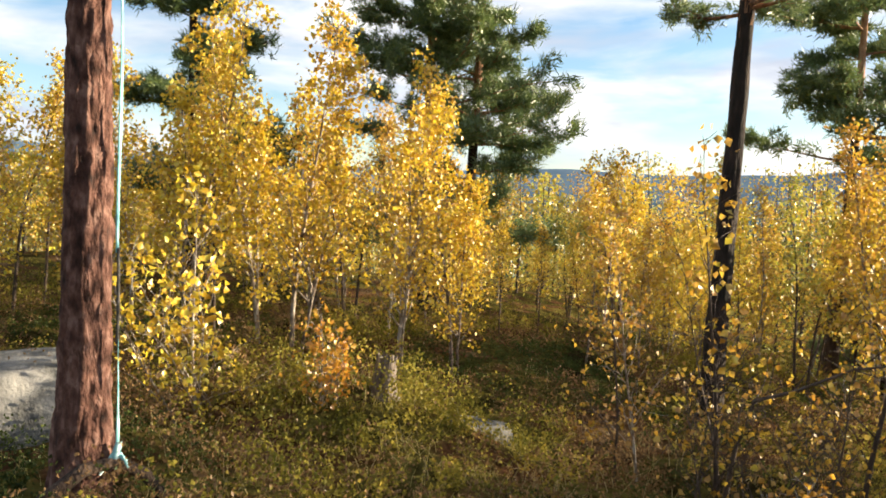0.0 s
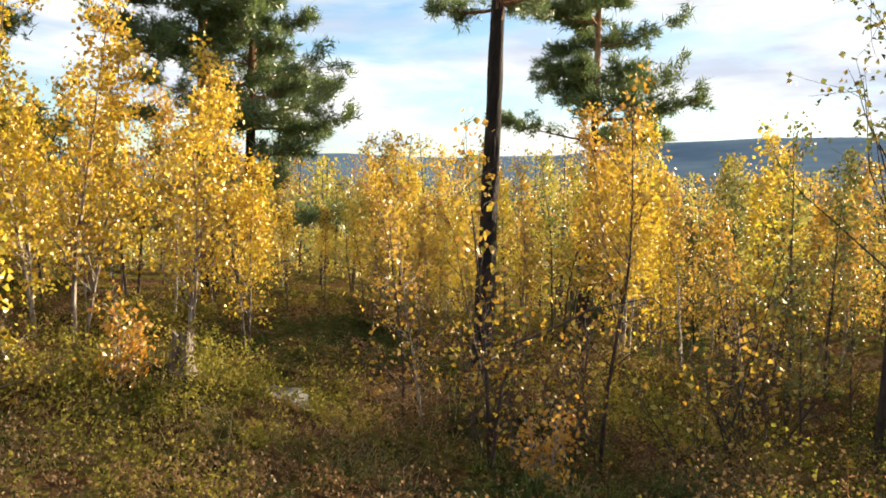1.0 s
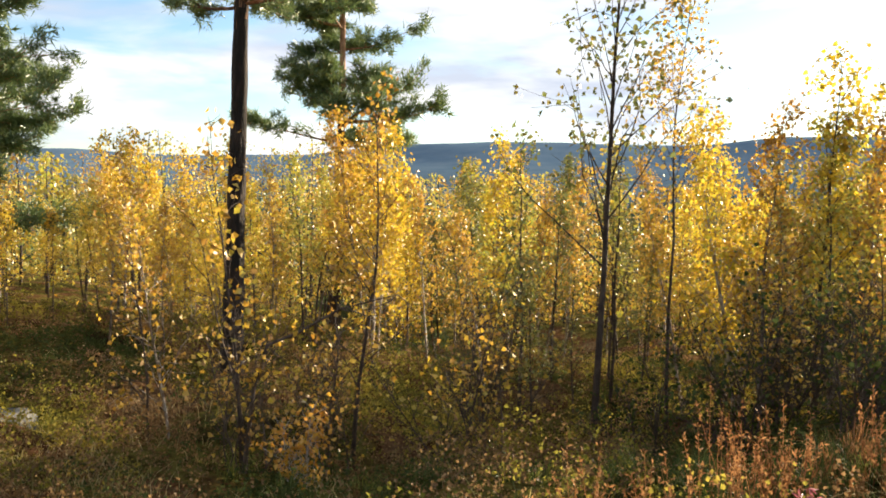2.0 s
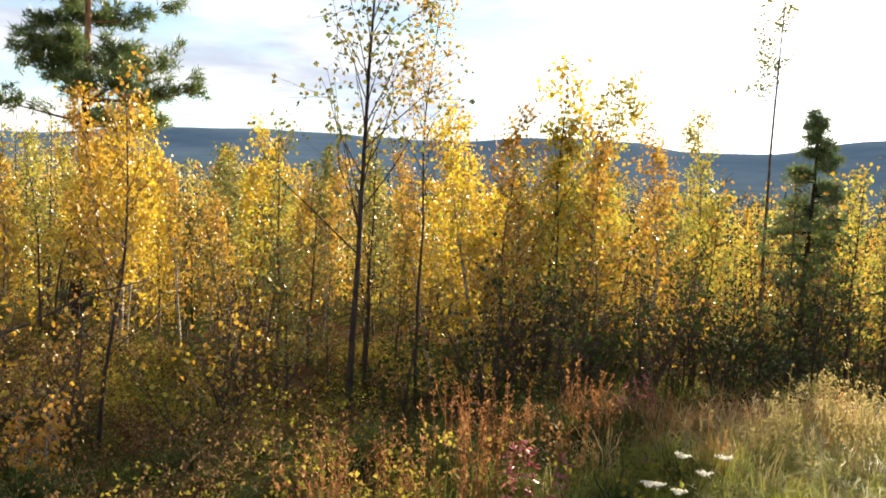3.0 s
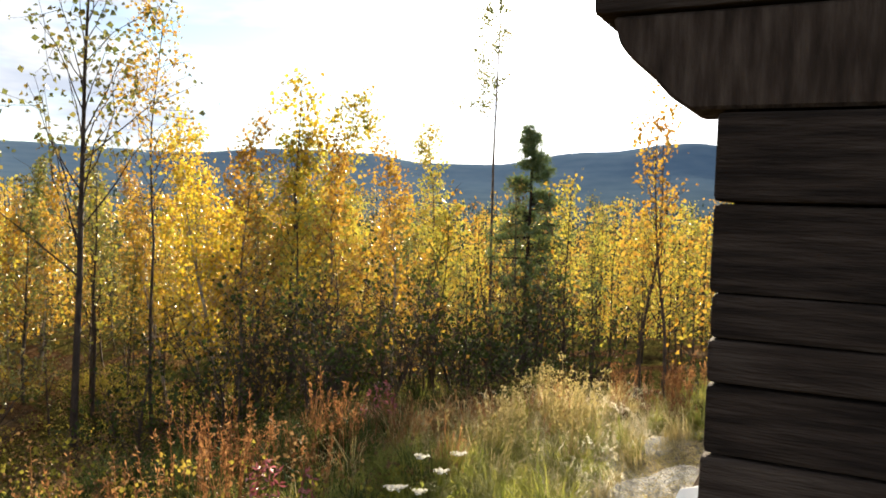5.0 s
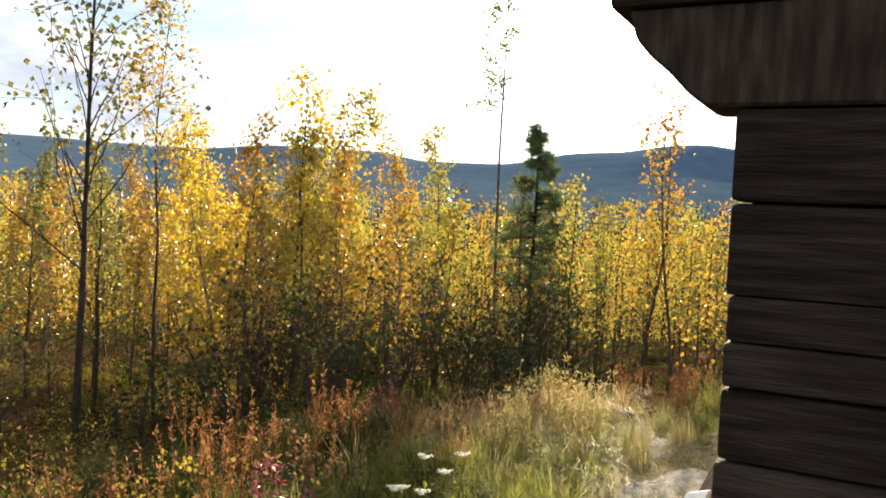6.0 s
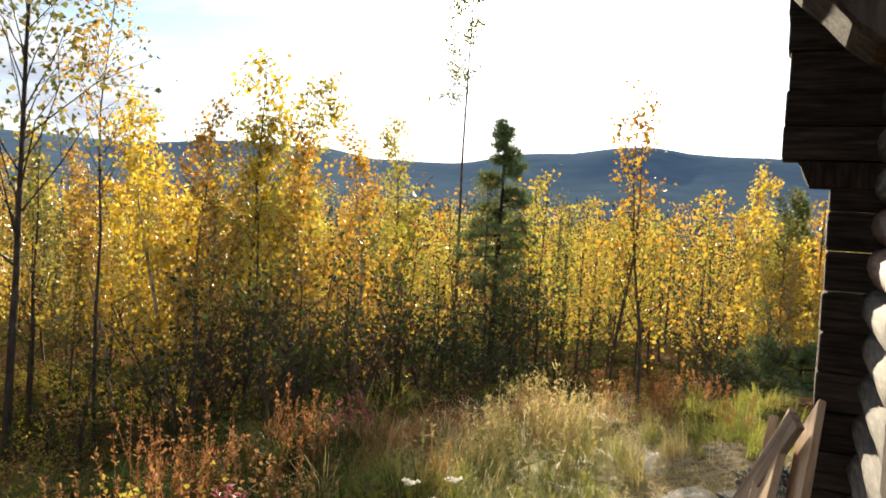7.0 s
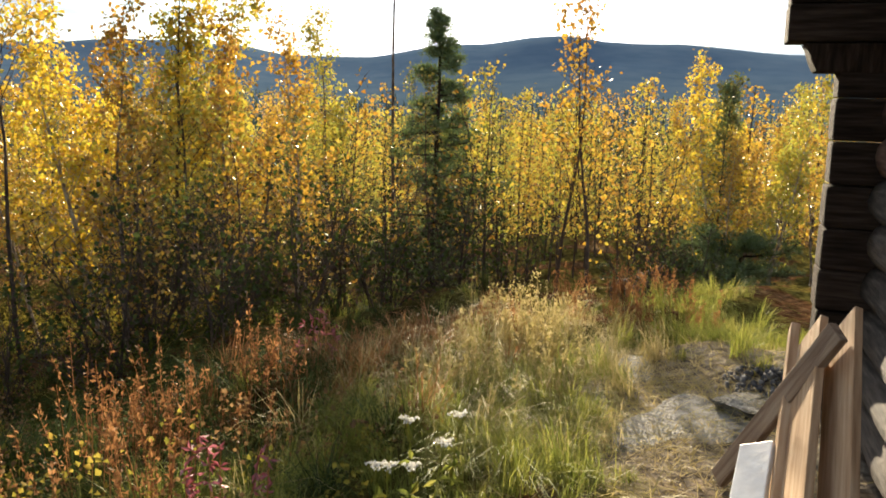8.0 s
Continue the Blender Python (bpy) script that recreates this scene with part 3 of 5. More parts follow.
KEY_BIRCHES = [
    (FULL[0], -0.85, 7.0, 10, 0.96, "tall golden birch clump with pale stems"), (FULL[1], 0.08, 7.25, 80, 0.97, "tall golden birch clump with pale stems"),
    (FULL[0], -0.35, 7.7, 200, 0.95, "golden birch with thick leaf cover"), (FULL[1], 1.12, 6.9, 30, 0.82, "golden birch with thick leaf cover"),
    (FULL[1], -1.5, 7.4, 290, 0.78, "golden birch with thick leaf cover"), (FULL[0], 1.6, 6.95, 130, 0.74, "golden birch with thick leaf cover"), (FULL[1], -2.3, 6.4, 20, 0.70, "low golden birch at the clearing's edge"),
    (BUSH[0], 0.02, 4.85, 40, 0.95, "bright yellow young birch with several pale stems"), (BUSH[1], 0.83, 4.8, 0, 0.75, "small bright orange-yellow birch sapling"),
    (THIN[0], 3.98, 4.4, 60, 0.92, "slender birch with sparse yellow leaves"), (BARE[0], 2.88, 5.08, 0, 0.75, "thin pale birch sapling in heather"),
    (BARE[1], 2.72, 5.0, 90, 0.7, "thin pale birch sapling in heather"), (BARE[1], 3.18, 4.35, 10, 0.95, "thin crooked dark birch sapling"),
    (STEMS, 3.2, 4.3, 40, 1.0, "cluster of thin grey birch stems with few leaves"), (STEMS, 3.65, 4.05, 140, 0.85, "cluster of thin grey birch stems with few leaves"),
    (STEMS, 4.6, 3.9, 200, 1.0, "cluster of thin grey birch stems with few leaves"), (STEMS, 5.3, 4.6, 20, 1.1, "cluster of thin grey birch stems with few leaves"),
    (BUSH[1], 3.35, 3.75, 90, 0.7, "small golden birch sapling by grey stems"), (STEMS, 8.0, 2.9, 80, 1.1, "cluster of thin grey birch stems with few leaves"),
    (STEMS, 8.9, 2.6, 180, 1.1, "cluster of thin grey birch stems with few leaves"), (STEMS, 7.4, 3.4, 280, 1.0, "cluster of thin grey birch stems with few leaves"),
    (STEMS, 9.4, 3.6, 10, 1.5, "cluster of thin dark birch stems in shade"), (STEMS, 10.2, 2.9, 110, 1.5, "cluster of thin dark birch stems in shade"),
    (STEMS, 8.4, 4.3, 210, 1.5, "cluster of thin dark birch stems in shade"), (STEMS, 9.9, 2.0, 300, 1.3, "cluster of thin dark birch stems in shade"),
    (STEMS, 11.4, 1.6, 50, 1.5, "cluster of thin dark birch stems in shade"), (STEMS, 12.0, -0.4, 150, 1.4, "cluster of thin dark birch stems in shade"),
    (SHADE, 7.2, 2.7, 20, 1.0, "birch undergrowth with leaves darkened to stand in for shade"), (SHADE, 7.9, 2.3, 110, 1.1, "birch undergrowth with leaves darkened to stand in for shade"), (SHADE, 6.9, 3.3, 200, 1.1, "birch undergrowth with leaves darkened to stand in for shade"),
    (SHADE, 8.6, 1.9, 300, 1.1, "birch undergrowth with leaves darkened to stand in for shade"), (SHADE, 7.6, 3.5, 60, 1.2, "birch undergrowth with leaves darkened to stand in for shade"), (SHADE, 9.2, 1.3, 150, 1.1, "birch undergrowth with leaves darkened to stand in for shade"),
    (SHADE, 8.3, 3.0, 250, 1.2, "birch undergrowth with leaves darkened to stand in for shade"), (SHADE, 9.6, 2.6, 340, 1.3, "birch undergrowth with leaves darkened to stand in for shade"), (SHADE, 10.0, 1.0, 80, 1.1, "birch undergrowth with leaves darkened to stand in for shade"),
    (SHADE, 10.6, -0.3, 30, 0.9, "birch undergrowth with leaves darkened to stand in for shade"), (SHADE, 6.5, 3.9, 190, 1.0, "birch undergrowth with leaves darkened to stand in for shade"), (SHADE, 11.3, -0.9, 220, 1.0, "birch undergrowth with leaves darkened to stand in for shade"),
    (SLIM[1], 8.0, 4.0, 10, 1.0, "slim ochre birch at the thicket's edge"), (SLIM[4], 8.9, 3.6, 100, 1.05, "slim ochre birch at the thicket's edge"),
    (SLIM[1], 9.5, 3.1, 190, 1.0, "slim ochre birch at the thicket's edge"),
    (FULL[1], 8.4, 9.2, 0, 1.12, "golden pyramid-shaped birch in the thicket"), (TALL, 6.27, 4.40, 0, 1.0, "tall dark-stemmed birch with sparse leaves"),
    (TALL_B, 7.15, 4.35, 0, 0.95, "tall thin birch with sparse orange leaves"), (SLIM[0], 9.0, 4.1, 15, 1.28, "yellow-green birch with upright limbs"),
    (FULL[0], 8.55, 4.7, 100, 1.03, "golden birch with upright limbs"), (FULL[2], 10.12, 4.68, 200, 1.25, "yellow-green birch with upright limbs"),
    (FULL[1], 9.9, 5.9, 250, 0.95, "golden birch in the thicket"), (SLIM[3], 8.3, 3.7, 30, 0.98, "slim yellow-green birch in the thicket"),
    (WISP, 13.3, 3.25, 0, 0.95, "very tall bare-stemmed birch with a wispy top"), (FULL[2], 15.6, 5.2, 70, 1.3, "yellow-green birch in the thicket"),
    (THIN[0], 10.98, 0.61, 0, 1.2, "slender dark-stemmed birch with ochre leaves"), (THIN[0], 10.8, 0.23, 120, 1.2, "slender dark-stemmed birch with ochre leaves"),
    (THIN[1], 10.2, 1.3, 200, 0.9, "slender birch with yellow-green leaves"), (FULL[0], 13.6, -1.3, 40, 0.98, "golden birch behind the storehouse yard"),
    (FULL[2], 12.6, -1.9, 140, 0.8, "yellow-green birch behind the storehouse yard"),
]
for meshes, x, y, turn, size, label in KEY_BIRCHES:
    put(birch(meshes, label, "birches of the thicket"), stand(x, y, turn, size))


def scatter_birches():
    """The thicket: young birches over the slope, thinned where the clearing and the yard lie."""
    rng = np.random.default_rng(5)
    taken = [(k[1], k[2]) for k in KEY_BIRCHES]
    made = {}
    count = 0
    for _ in range(9000):
        if count >= 250:
            break
        az, r = rng.uniform(-52, 108), 6.2 + 10.5 * rng.uniform(0, 1) ** 1.25
        x, y = 2.3 + r * math.sin(radians(az)), -0.4 + r * math.cos(radians(az))
        if az > 84 and r < 9.3 or az > 70 and r < 7.6:
            continue
        if az < -16 and r < 7.6 or az < 20 and r < 8.6 or az < 34 and r < 7.4:
            continue
        if min((x - a) ** 2 + (y - b) ** 2 for a, b in taken) < 0.46 ** 2:
            continue
        g = float(height(x, y)[0])
        top = rng.uniform(0.6, 1.95) + (0.3 if az < 28 else 0.0) + (0.0 if r < 14 else 0.2) + (0.5 if az < -8 and r < 12 else 0)
        top -= max(0.0, r - 10) * rng.uniform(-0.03, 0.10)
        k = int(rng.choice((0, 1, 2, 0, 4, 6, 7, 3) if az < 27 else (1, 4, 5, 5, 3, 4, 5, 1)))
        if (66 < az < 92 or 34 < az < 66 and r < 9.5 and rng.uniform() < 0.6) and k < 8:
            k = 9 + k % 3
        meshes, base = (SLIM[k], 3.0) if k < 6 else (FULL[k - 6], 3.4) if k < 9 else (THIN[k - 9], 2.9)
        size = float(np.clip((top - g) / base, 0.45, 1.5))
        taken.append((x, y))
        m = stand(x, y, rng.uniform(0, 360), size)
        if k not in made:
            made[k] = put(birch(meshes, ("slim young birch with golden autumn leaves", "slim young birch with ochre autumn leaves", "slim young birch with golden autumn leaves",
                                         "slim young birch with yellow-green leaves", "slim young birch with ochre autumn leaves", "slim young birch with olive-brown leaves",
                                         "bushy young birch with golden leaves", "bushy young birch with golden leaves", "bushy young birch with yellow-green leaves",
                                         "thin young birch with sparse ochre leaves", "thin young birch with sparse yellow-green leaves", "thin young birch with sparse olive leaves")[k], "birches of the thicket"), m)
        else:
            copy_thing(made[k], m).scale = (size, size, size)
        count += 1


scatter_birches()


def far_thicket():
    """The thicket's rest down the slope, where single trees run together."""
    rng = np.random.default_rng(77)
    vs, ts, wv, wt, nb, nw = [], [], [], [], 0, 0
    for k in range(520):
        az, r = radians(rng.uniform(-55, 110)), 15.5 + 30 * rng.uniform(0, 1)
        x, y = 2.3 + r * math.sin(az), -0.4 + r * math.cos(az)
        g = float(height(x, y)[0])
        tall = max(1.6, 1.75 - r * (rng.uniform(-0.045, 0.02) if az < 0.42 else rng.uniform(-0.010, 0.05)) - g)
        n = 330
        f = rng.uniform(0.05, 1, n)
        wide = tall * 0.20 * (1.1 - f) ** 0.8
        at = np.stack([x + rng.normal(size=n) * wide, y + rng.normal(size=n) * wide, g + f * tall], -1)
        v, t = leaves(rng, at, 0.092 * rng.uniform(0.6, 1.2, n))
        vs.append(v)
        ts.append(t + nb)
        nb += len(v)
        v, t = tubes([(np.array([[x, y, g - 0.1], [x + 0.05, y, g + tall * 0.5], [x + rng.normal() * 0.1, y, g + tall]]), np.array([0.035, 0.02, 0.006]))], 5)
        wv.append(v)
        wt.append(t + nw)
        nw += len(v)
    ob = thing("birch_thicket", "distant thicket of golden and olive birches", "thicket")
    ob["kind"] = "stuff"
    half = len(vs) * 6 // 10
    cut = len(np.concatenate(vs[:half]))
    part("gold_leaves", fast_mesh("thicket_gold", np.concatenate(vs[:half]), np.concatenate(ts[:half]), OCHRE), ob)["kind"] = "stuff"
    part("olive_leaves", fast_mesh("thicket_olive", np.concatenate(vs[half:]), np.concatenate(ts[half:]) - cut, GREENISH), ob)["kind"] = "stuff"
    part("stems", fast_mesh("thicket_stems", np.concatenate(wv), np.concatenate(wt), DARK_BARK), ob)["kind"] = "stuff"


far_thicket()


# ---- pines ----
def bark_trunk(name, seed, pts, rad, mats, sides=28, rows=90, split=None, depth=0.012, fine=1.0):
    """A trunk with furrowed bark plates."""
    rng = np.random.default_rng(seed)
    pts, rad = np.asarray(pts, float), np.asarray(rad, float)
    f = np.linspace(0, 1, rows)
    src = np.linspace(0, 1, len(pts))
    c = np.stack([np.interp(f, src, pts[:, k]) for k in range(3)], -1)
    r = np.interp(f, src, rad)
    a = np.linspace(0, 2 * np.pi, sides, endpoint=False)
    v = np.zeros((rows, sides, 3))
    for i in range(rows):
        for j in range(sides):
            q = Vector((math.cos(a[j]) * 3.2 * fine, math.sin(a[j]) * 3.2 * fine, c[i, 2] * 2.2 * fine * fine + seed))
            plate = noise.noise(q * 1.6) * 0.6 + abs(noise.noise(Vector((q.x * 2.6, q.y * 2.6, q.z * 0.8)))) * 1.3
            rr = r[i] + depth * (plate - 0.3)
            v[i, j] = c[i] + (math.cos(a[j]) * rr, math.sin(a[j]) * rr, 0)
    i, j = np.meshgrid(np.arange(rows - 1), np.arange(sides), indexing="ij")
    p, q = i * sides + j, i * sides + (j + 1) % sides
    t = np.stack([np.stack([p, q, q + sides], -1), np.stack([p, q + sides, p + sides], -1)], 2).reshape(-1, 3)
    index = None
    if split:
        zz = v.reshape(-1, 3)[t].mean(1)[:, 2] + rng.normal(size=len(t)) * 0.12
        index = (zz > split).astype(int)
    me = fast_mesh(name, v.reshape(-1, 3), t, mats[0], mats, index)
    me.polygons.foreach_set("use_smooth", np.ones(len(t), bool))
    return me


def needles(rng, at, way, size=0.13, count=14):
    """Tufts of long thin needles round shoots."""
    n = len(at)
    at = np.repeat(at, count, 0)
    d = rng.normal(size=(n * count, 3)) + np.repeat(way, count, 0) * 0.9
    d[:, 2] += 0.25
    d /= np.linalg.norm(d, axis=1)[:, None]
    s = np.cross(d, rng.normal(size=(n * count, 3)))
    s /= np.linalg.norm(s, axis=1)[:, None]
    L = size * rng.uniform(0.6, 1.15, (n * count, 1))
    at = at + rng.normal(size=at.shape) * size * 0.25
    v = np.stack([at - s * size * 0.075, at + s * size * 0.075, at + d * L], 1).reshape(-1, 3)
    return v, np.arange(n * count * 3).reshape(-1, 3)


def pine_meshes(name, seed, tall, girth, clear, reach, limbs, mats, split, lean=(0, 0), tuft=0.11, fill=12, droop=0.0, count=14, sub=6, taper=0.7, bark=(28, 90, 0.012, 1.0), whorl=4):
    rng = np.random.default_rng(seed)
    f = np.linspace(0, 1, 12)
    pts = np.stack([lean[0] * f * tall + 0.03 * np.sin(f * 5 + seed), lean[1] * f * tall + 0.03 * np.cos(f * 4), f * (tall + 0.2) - 0.2], -1)
    rad = girth * (1 - 0.78 * f) + girth * 0.35 * np.exp(-f * 26)
    trunk = bark_trunk(name + "_trunk", seed, pts, rad, mats, bark[0], bark[1], split, bark[2], bark[3])
    boughs, at, way = [], [], []
    for k in range(limbs):
        wood = []
        h = clear + (1 - clear) * ((k // whorl * whorl + whorl / 2 + rng.normal() * 0.45) / limbs)
        p = np.array([np.interp(h, f, pts[:, i]) for i in range(3)])
        az = rng.uniform(0, 2 * np.pi)
        long = reach * (1.1 - (h - clear) / (1 - clear)) ** taper * rng.uniform(0.55, 1.15)
        bp, br = stick(p, (math.cos(az), math.sin(az), rng.uniform(-0.10, 0.22) - droop), long, 0.07, 6, rng, 0.010 + 0.009 * long, 0.004, 0.03)
        wood.append((bp, br))
        for _ in range(sub + int(long * 3)):
            i = rng.integers(2, 7)
            tp, tr = stick(bp[i], rng.normal(size=3) * (1, 1, 0.2) + (bp[i] - bp[i - 1]) / (long / 6) + (0, 0, 0.18), long * rng.uniform(0.18, 0.4), 0.12, 3, rng, 0.007, 0.003, 0.03)
            wood.append((tp, tr))
            for q, w in zip(tp[1:], np.diff(tp, axis=0)):
                for _ in range(fill // 3):
                    at.append(q + rng.normal(size=3) * (0.05, 0.05, 0.03))
                    way.append(w / np.linalg.norm(w))
        boughs.append(fast_mesh(name + "_limb", *tubes(wood, 5), mats[-1]))
    nv, nt = needles(rng, np.array(at), np.array(way), tuft, count)
    return trunk, boughs, fast_mesh(name + "_crown", nv, nt, NEEDLE)


def pine(meshes, label, m, group="pines"):
    ob = thing("pine_tree", label, "pine", group, m)
    part("trunk", meshes[0], ob)
    for bough in meshes[1]:
        part("limb", bough, ob)
    part("crown", meshes[2], ob)
    return ob


put_pine = [
    (pine_meshes("near_pine", 1, 8.0, 0.112, 0.62, 1.6, 16, [PINE_BARK, PINE_ORANGE], 5.0, (0.016, 0.0), bark=(64, 330, 0.022, 1.7)), -0.02, 3.31, 0, "pine with thick red-brown furrowed bark"),
    (pine_meshes("middle_pine", 2, 8.5, 0.095, 0.41, 1.25, 48, [PINE_DARK, PINE_ORANGE], 3.6, (-0.018, 0.0), 0.09, 12), 3.80, 6.60, 180, "slim dark pine with orange upper bark"),
    (pine_meshes("broad_pine", 3, 8.6, 0.13, 0.30, 1.75, 52, [PINE_DARK, PINE_ORANGE], 2.6, (-0.01, 0.0), 0.15, 9), 1.05, 12.9, 0, "broad green pine with layered limbs"),
    (pine_meshes("broad_pine_second", 4, 7.8, 0.10, 0.14, 1.6, 54, [PINE_DARK, PINE_ORANGE], 3.0, (0.01, 0.0), 0.15, 9), 1.7, 12.7, 0, "green pine standing close to a larger pine"),
    (pine_meshes("far_pine", 5, 7.6, 0.10, 0.46, 1.5, 44, [PINE_DARK, PINE_ORANGE], 4.5, (0.01, 0.0), 0.15, 9), 7.16, 11.75, 0, "tall pine with open limbs"),
    (pine_meshes("hidden_pine", 6, 6.6, 0.10, 0.18, 1.3, 50, [PINE_DARK, PINE_ORANGE], 4.0, (0.0, 0.0), 0.13, 12), -2.3, 11.2, 0, "pine standing behind golden birches"),
    (pine_meshes("young_pine", 7, 3.2, 0.05, 0.05, 1.0, 34, [PINE_DARK, PINE_DARK], 9.0, (0.0, 0.0), 0.12, 12), 8.1, 12.2, 0, "low bushy young pine in the thicket"),
    (pine_meshes("dark_spruce", 8, 3.5, 0.04, 0.05, 1.0, 84, [PINE_DARK, PINE_DARK], 9.0, (0.0, 0.0), 0.085, 6, 0.15, 10, 5, taper=1.15, whorl=1), 12.05, 2.3, 0, "dark narrow young spruce in the thicket"),
    (pine_meshes("dark_spruce", 9, 3.0, 0.05, 0.03, 0.7, 60, [PINE_DARK, PINE_DARK], 9.0, (0.0, 0.0), 0.08, 9, 0.25, taper=1.3, whorl=1), 18.5, -1.8, 0, "dark young spruce behind the thicket"),
    # added low shrub that stands in for dark shadow in the thicket
    (pine_meshes("shade_shrub", 10, 0.7, 0.03, 0.03, 1.2, 30, [PINE_DARK, PINE_DARK], 9.0, (0.0, 0.0), 0.06, 9, 0.0), 12.4, -1.5, 0, "low dark shrub standing in for the shadowed thicket edge"),
]
for meshes, x, y, turn, label in put_pine:
    pine(meshes, label, stand(x, y, turn))


def far_woods():
    """Conifers on the valley floor and far slopes, too many to count."""
    rng = np.random.default_rng(12)
    n = 9000
    az = np.radians(rng.uniform(-55, 112, n))
    r = 130 * (13 ** rng.uniform(0, 1, n))
    x, y = 2.3 + r * np.sin(az), -0.4 + r * np.cos(az)
    z = height(x, y)
    tall = rng.uniform(5, 11, n) * np.clip(r / 300, 0.7, 1.5)
    sides, vs, ts, base = 7, [], [], 0
    ring = np.arange(sides) * 2 * np.pi / sides
    for k in range(n):
        for lo, hi, w in ((0.02, 0.5, 0.17), (0.28, 0.75, 0.12), (0.52, 1.0, 0.08)):
            rad = tall[k] * w * rng.uniform(0.6, 1.3, sides)
            foot = np.stack([x[k] + rad * np.cos(ring), y[k] + rad * np.sin(ring), z[k] + tall[k] * (lo + rng.uniform(-0.05, 0.05, sides))], -1)
            vs.append(np.vstack([foot, [[x[k], y[k], z[k] + tall[k] * hi]]]))
            j = np.arange(sides)
            ts.append(np.stack([base + j, base + (j + 1) % sides, np.full(sides, base + sides)], -1))
            base += sides + 1
    tagged(new("conifer_forest", fast_mesh("conifer_forest", np.concatenate(vs), np.concatenate(ts), SPRUCE)), "dark conifer forest covering the valley below", "forest", kind="stuff")


far_woods()


# ---- stones, stump, fallen log ----
def rock_mesh(name, seed, size, mat, flat=0.0, cuts=4, rough=0.18, smooth=True):
    bm = bmesh.new()
    bmesh.ops.create_icosphere(bm, subdivisions=cuts, radius=1.0)
    for v in bm.verts:
        p = v.co.normalized()
        k = 1 + rough * noise.noise(p * 1.3 + Vector((seed, 0, 0))) * 2 + rough * 0.35 * noise.noise(p * 4 + Vector((0, seed, 0)))
        q = Vector([math.copysign(abs(c) ** 0.72, c) for c in p]) * k
        if flat and q.z > flat:
            q.z = flat + (q.z - flat) * 0.12
        v.co = Vector((q.x * size[0], q.y * size[1], q.z * size[2]))
    for f in bm.faces:
        f.smooth = smooth
    me = bpy.data.meshes.new(name)
    bm.to_mesh(me)
    bm.free()
    me.materials.append(mat)
    return me


def lay(name, me, label, category, x, y, z, turn=(0, 0, 0), group=""):
    ob = new(name, me)
    ob.matrix_basis = pose(x, y, z, *turn)
    return tagged(ob, label, category, group)


lay("boulder", rock_mesh("boulder", 3, (0.62, 0.5, 0.46), STONE, 0.75), "large grey lichen-covered granite boulder beside a pine", "boulder", -1.0, 4.35, float(height(-1.0, 4.35)[0]) - 0.03, (0, 0, 25))
lay("flat_stone", rock_mesh("flat_stone", 5, (0.36, 0.25, 0.05), PALE_STONE, 0.25, 4, 0.22, False), "pale flat stone slab set in the yard", "stone", 5.30, -0.5, 0.027, (2, -3, -30), "yard stones")
lay("flat_stone", rock_mesh("flat_stone_small", 6, (0.24, 0.13, 0.045), PALE_STONE, 0.3, 3, 0.2, False), "grey flat stone before a heap of pebbles", "stone", 5.72, -0.86, 0.06, (0, 3, -50), "yard stones")
lay("flat_stone", rock_mesh("flat_stone_long", 7, (0.45, 0.16, 0.05), STONE, 0.5, 3, 0.2), "low flat stone half hidden by straw", "stone", 6.15, -0.30, -0.03, (0, 0, -10), "yard stones")
lay("boulder", rock_mesh("low_boulder", 9, (0.30, 0.2, 0.12), STONE, 0.7, 3), "low pale lichen-covered stone in the heather", "stone", 1.75, 5.55, float(height(1.75, 5.55)[0]) + 0.02, (0, 0, 10))


def pebbles():
    rng = np.random.default_rng(4)
    shape = [rock_mesh("pebble", 20 + k, (0.019, 0.015, 0.011), PEBBLE, 0, 1, 0.25) for k in range(4)]
    heap = thing("pebble_heap", "heap of dark grey pebbles beside the storehouse", "pebbles")
    for k in range(290):
        a, r = rng.uniform(0, 6.28), math.sqrt(rng.uniform(0, 1))
        x, y = 6.0 + 0.26 * r * math.cos(a), -0.93 + 0.22 * r * math.sin(a)
        s = rng.uniform(0.6, 1.3)
        part("pebble", shape[k % 4], heap, "", pose(x, y, 0.055 + 0.07 * (1 - r * r) * rng.uniform(0.3, 1), rng.uniform(0, 360), rng.uniform(0, 360), 0) @ Matrix.Scale(s, 4))


pebbles()


def stump():
    bm = bmesh.new()
    sides, rows = 22, 9
    rng = random.Random(3)
    jag = [rng.uniform(-0.025, 0.035) for _ in range(sides)]
    rings = []
    for i in range(rows):
        f = i / (rows - 1)
        ring = []
        for j in range(sides):
            a = j * 2 * math.pi / sides
            r = 0.066 + 0.05 * (1 - f) ** 3 + 0.010 * math.sin(5 * a) + 0.006 * noise.noise((math.cos(a) * 3, math.sin(a) * 3, f * 2))
            ring.append(bm.verts.new((r * math.cos(a), r * math.sin(a), -0.06 + f * 0.29 + (jag[j] if i == rows - 1 else 0))))
        rings.append(ring)
    for a, b in zip(rings, rings[1:]):
        for j in range(sides):
            bm.faces.new((a[j], a[(j + 1) % sides], b[(j + 1) % sides], b[j]))
    hollow = bm.verts.new((0.01, 0, 0.18))
    for j in range(sides):
        bm.faces.new((rings[-1][j], rings[-1][(j + 1) % sides], hollow))
    me = bpy.data.meshes.new("stump")
    bm.to_mesh(me)
    bm.free()
    me.materials.append(STUMP_WOOD)
    return me


lay("tree_stump", stump(), "old grey weathered tree stump standing in heather", "stump", 1.17, 5.2, float(height(1.17, 5.2)[0]) + 0.03, (-3, 3, 0))


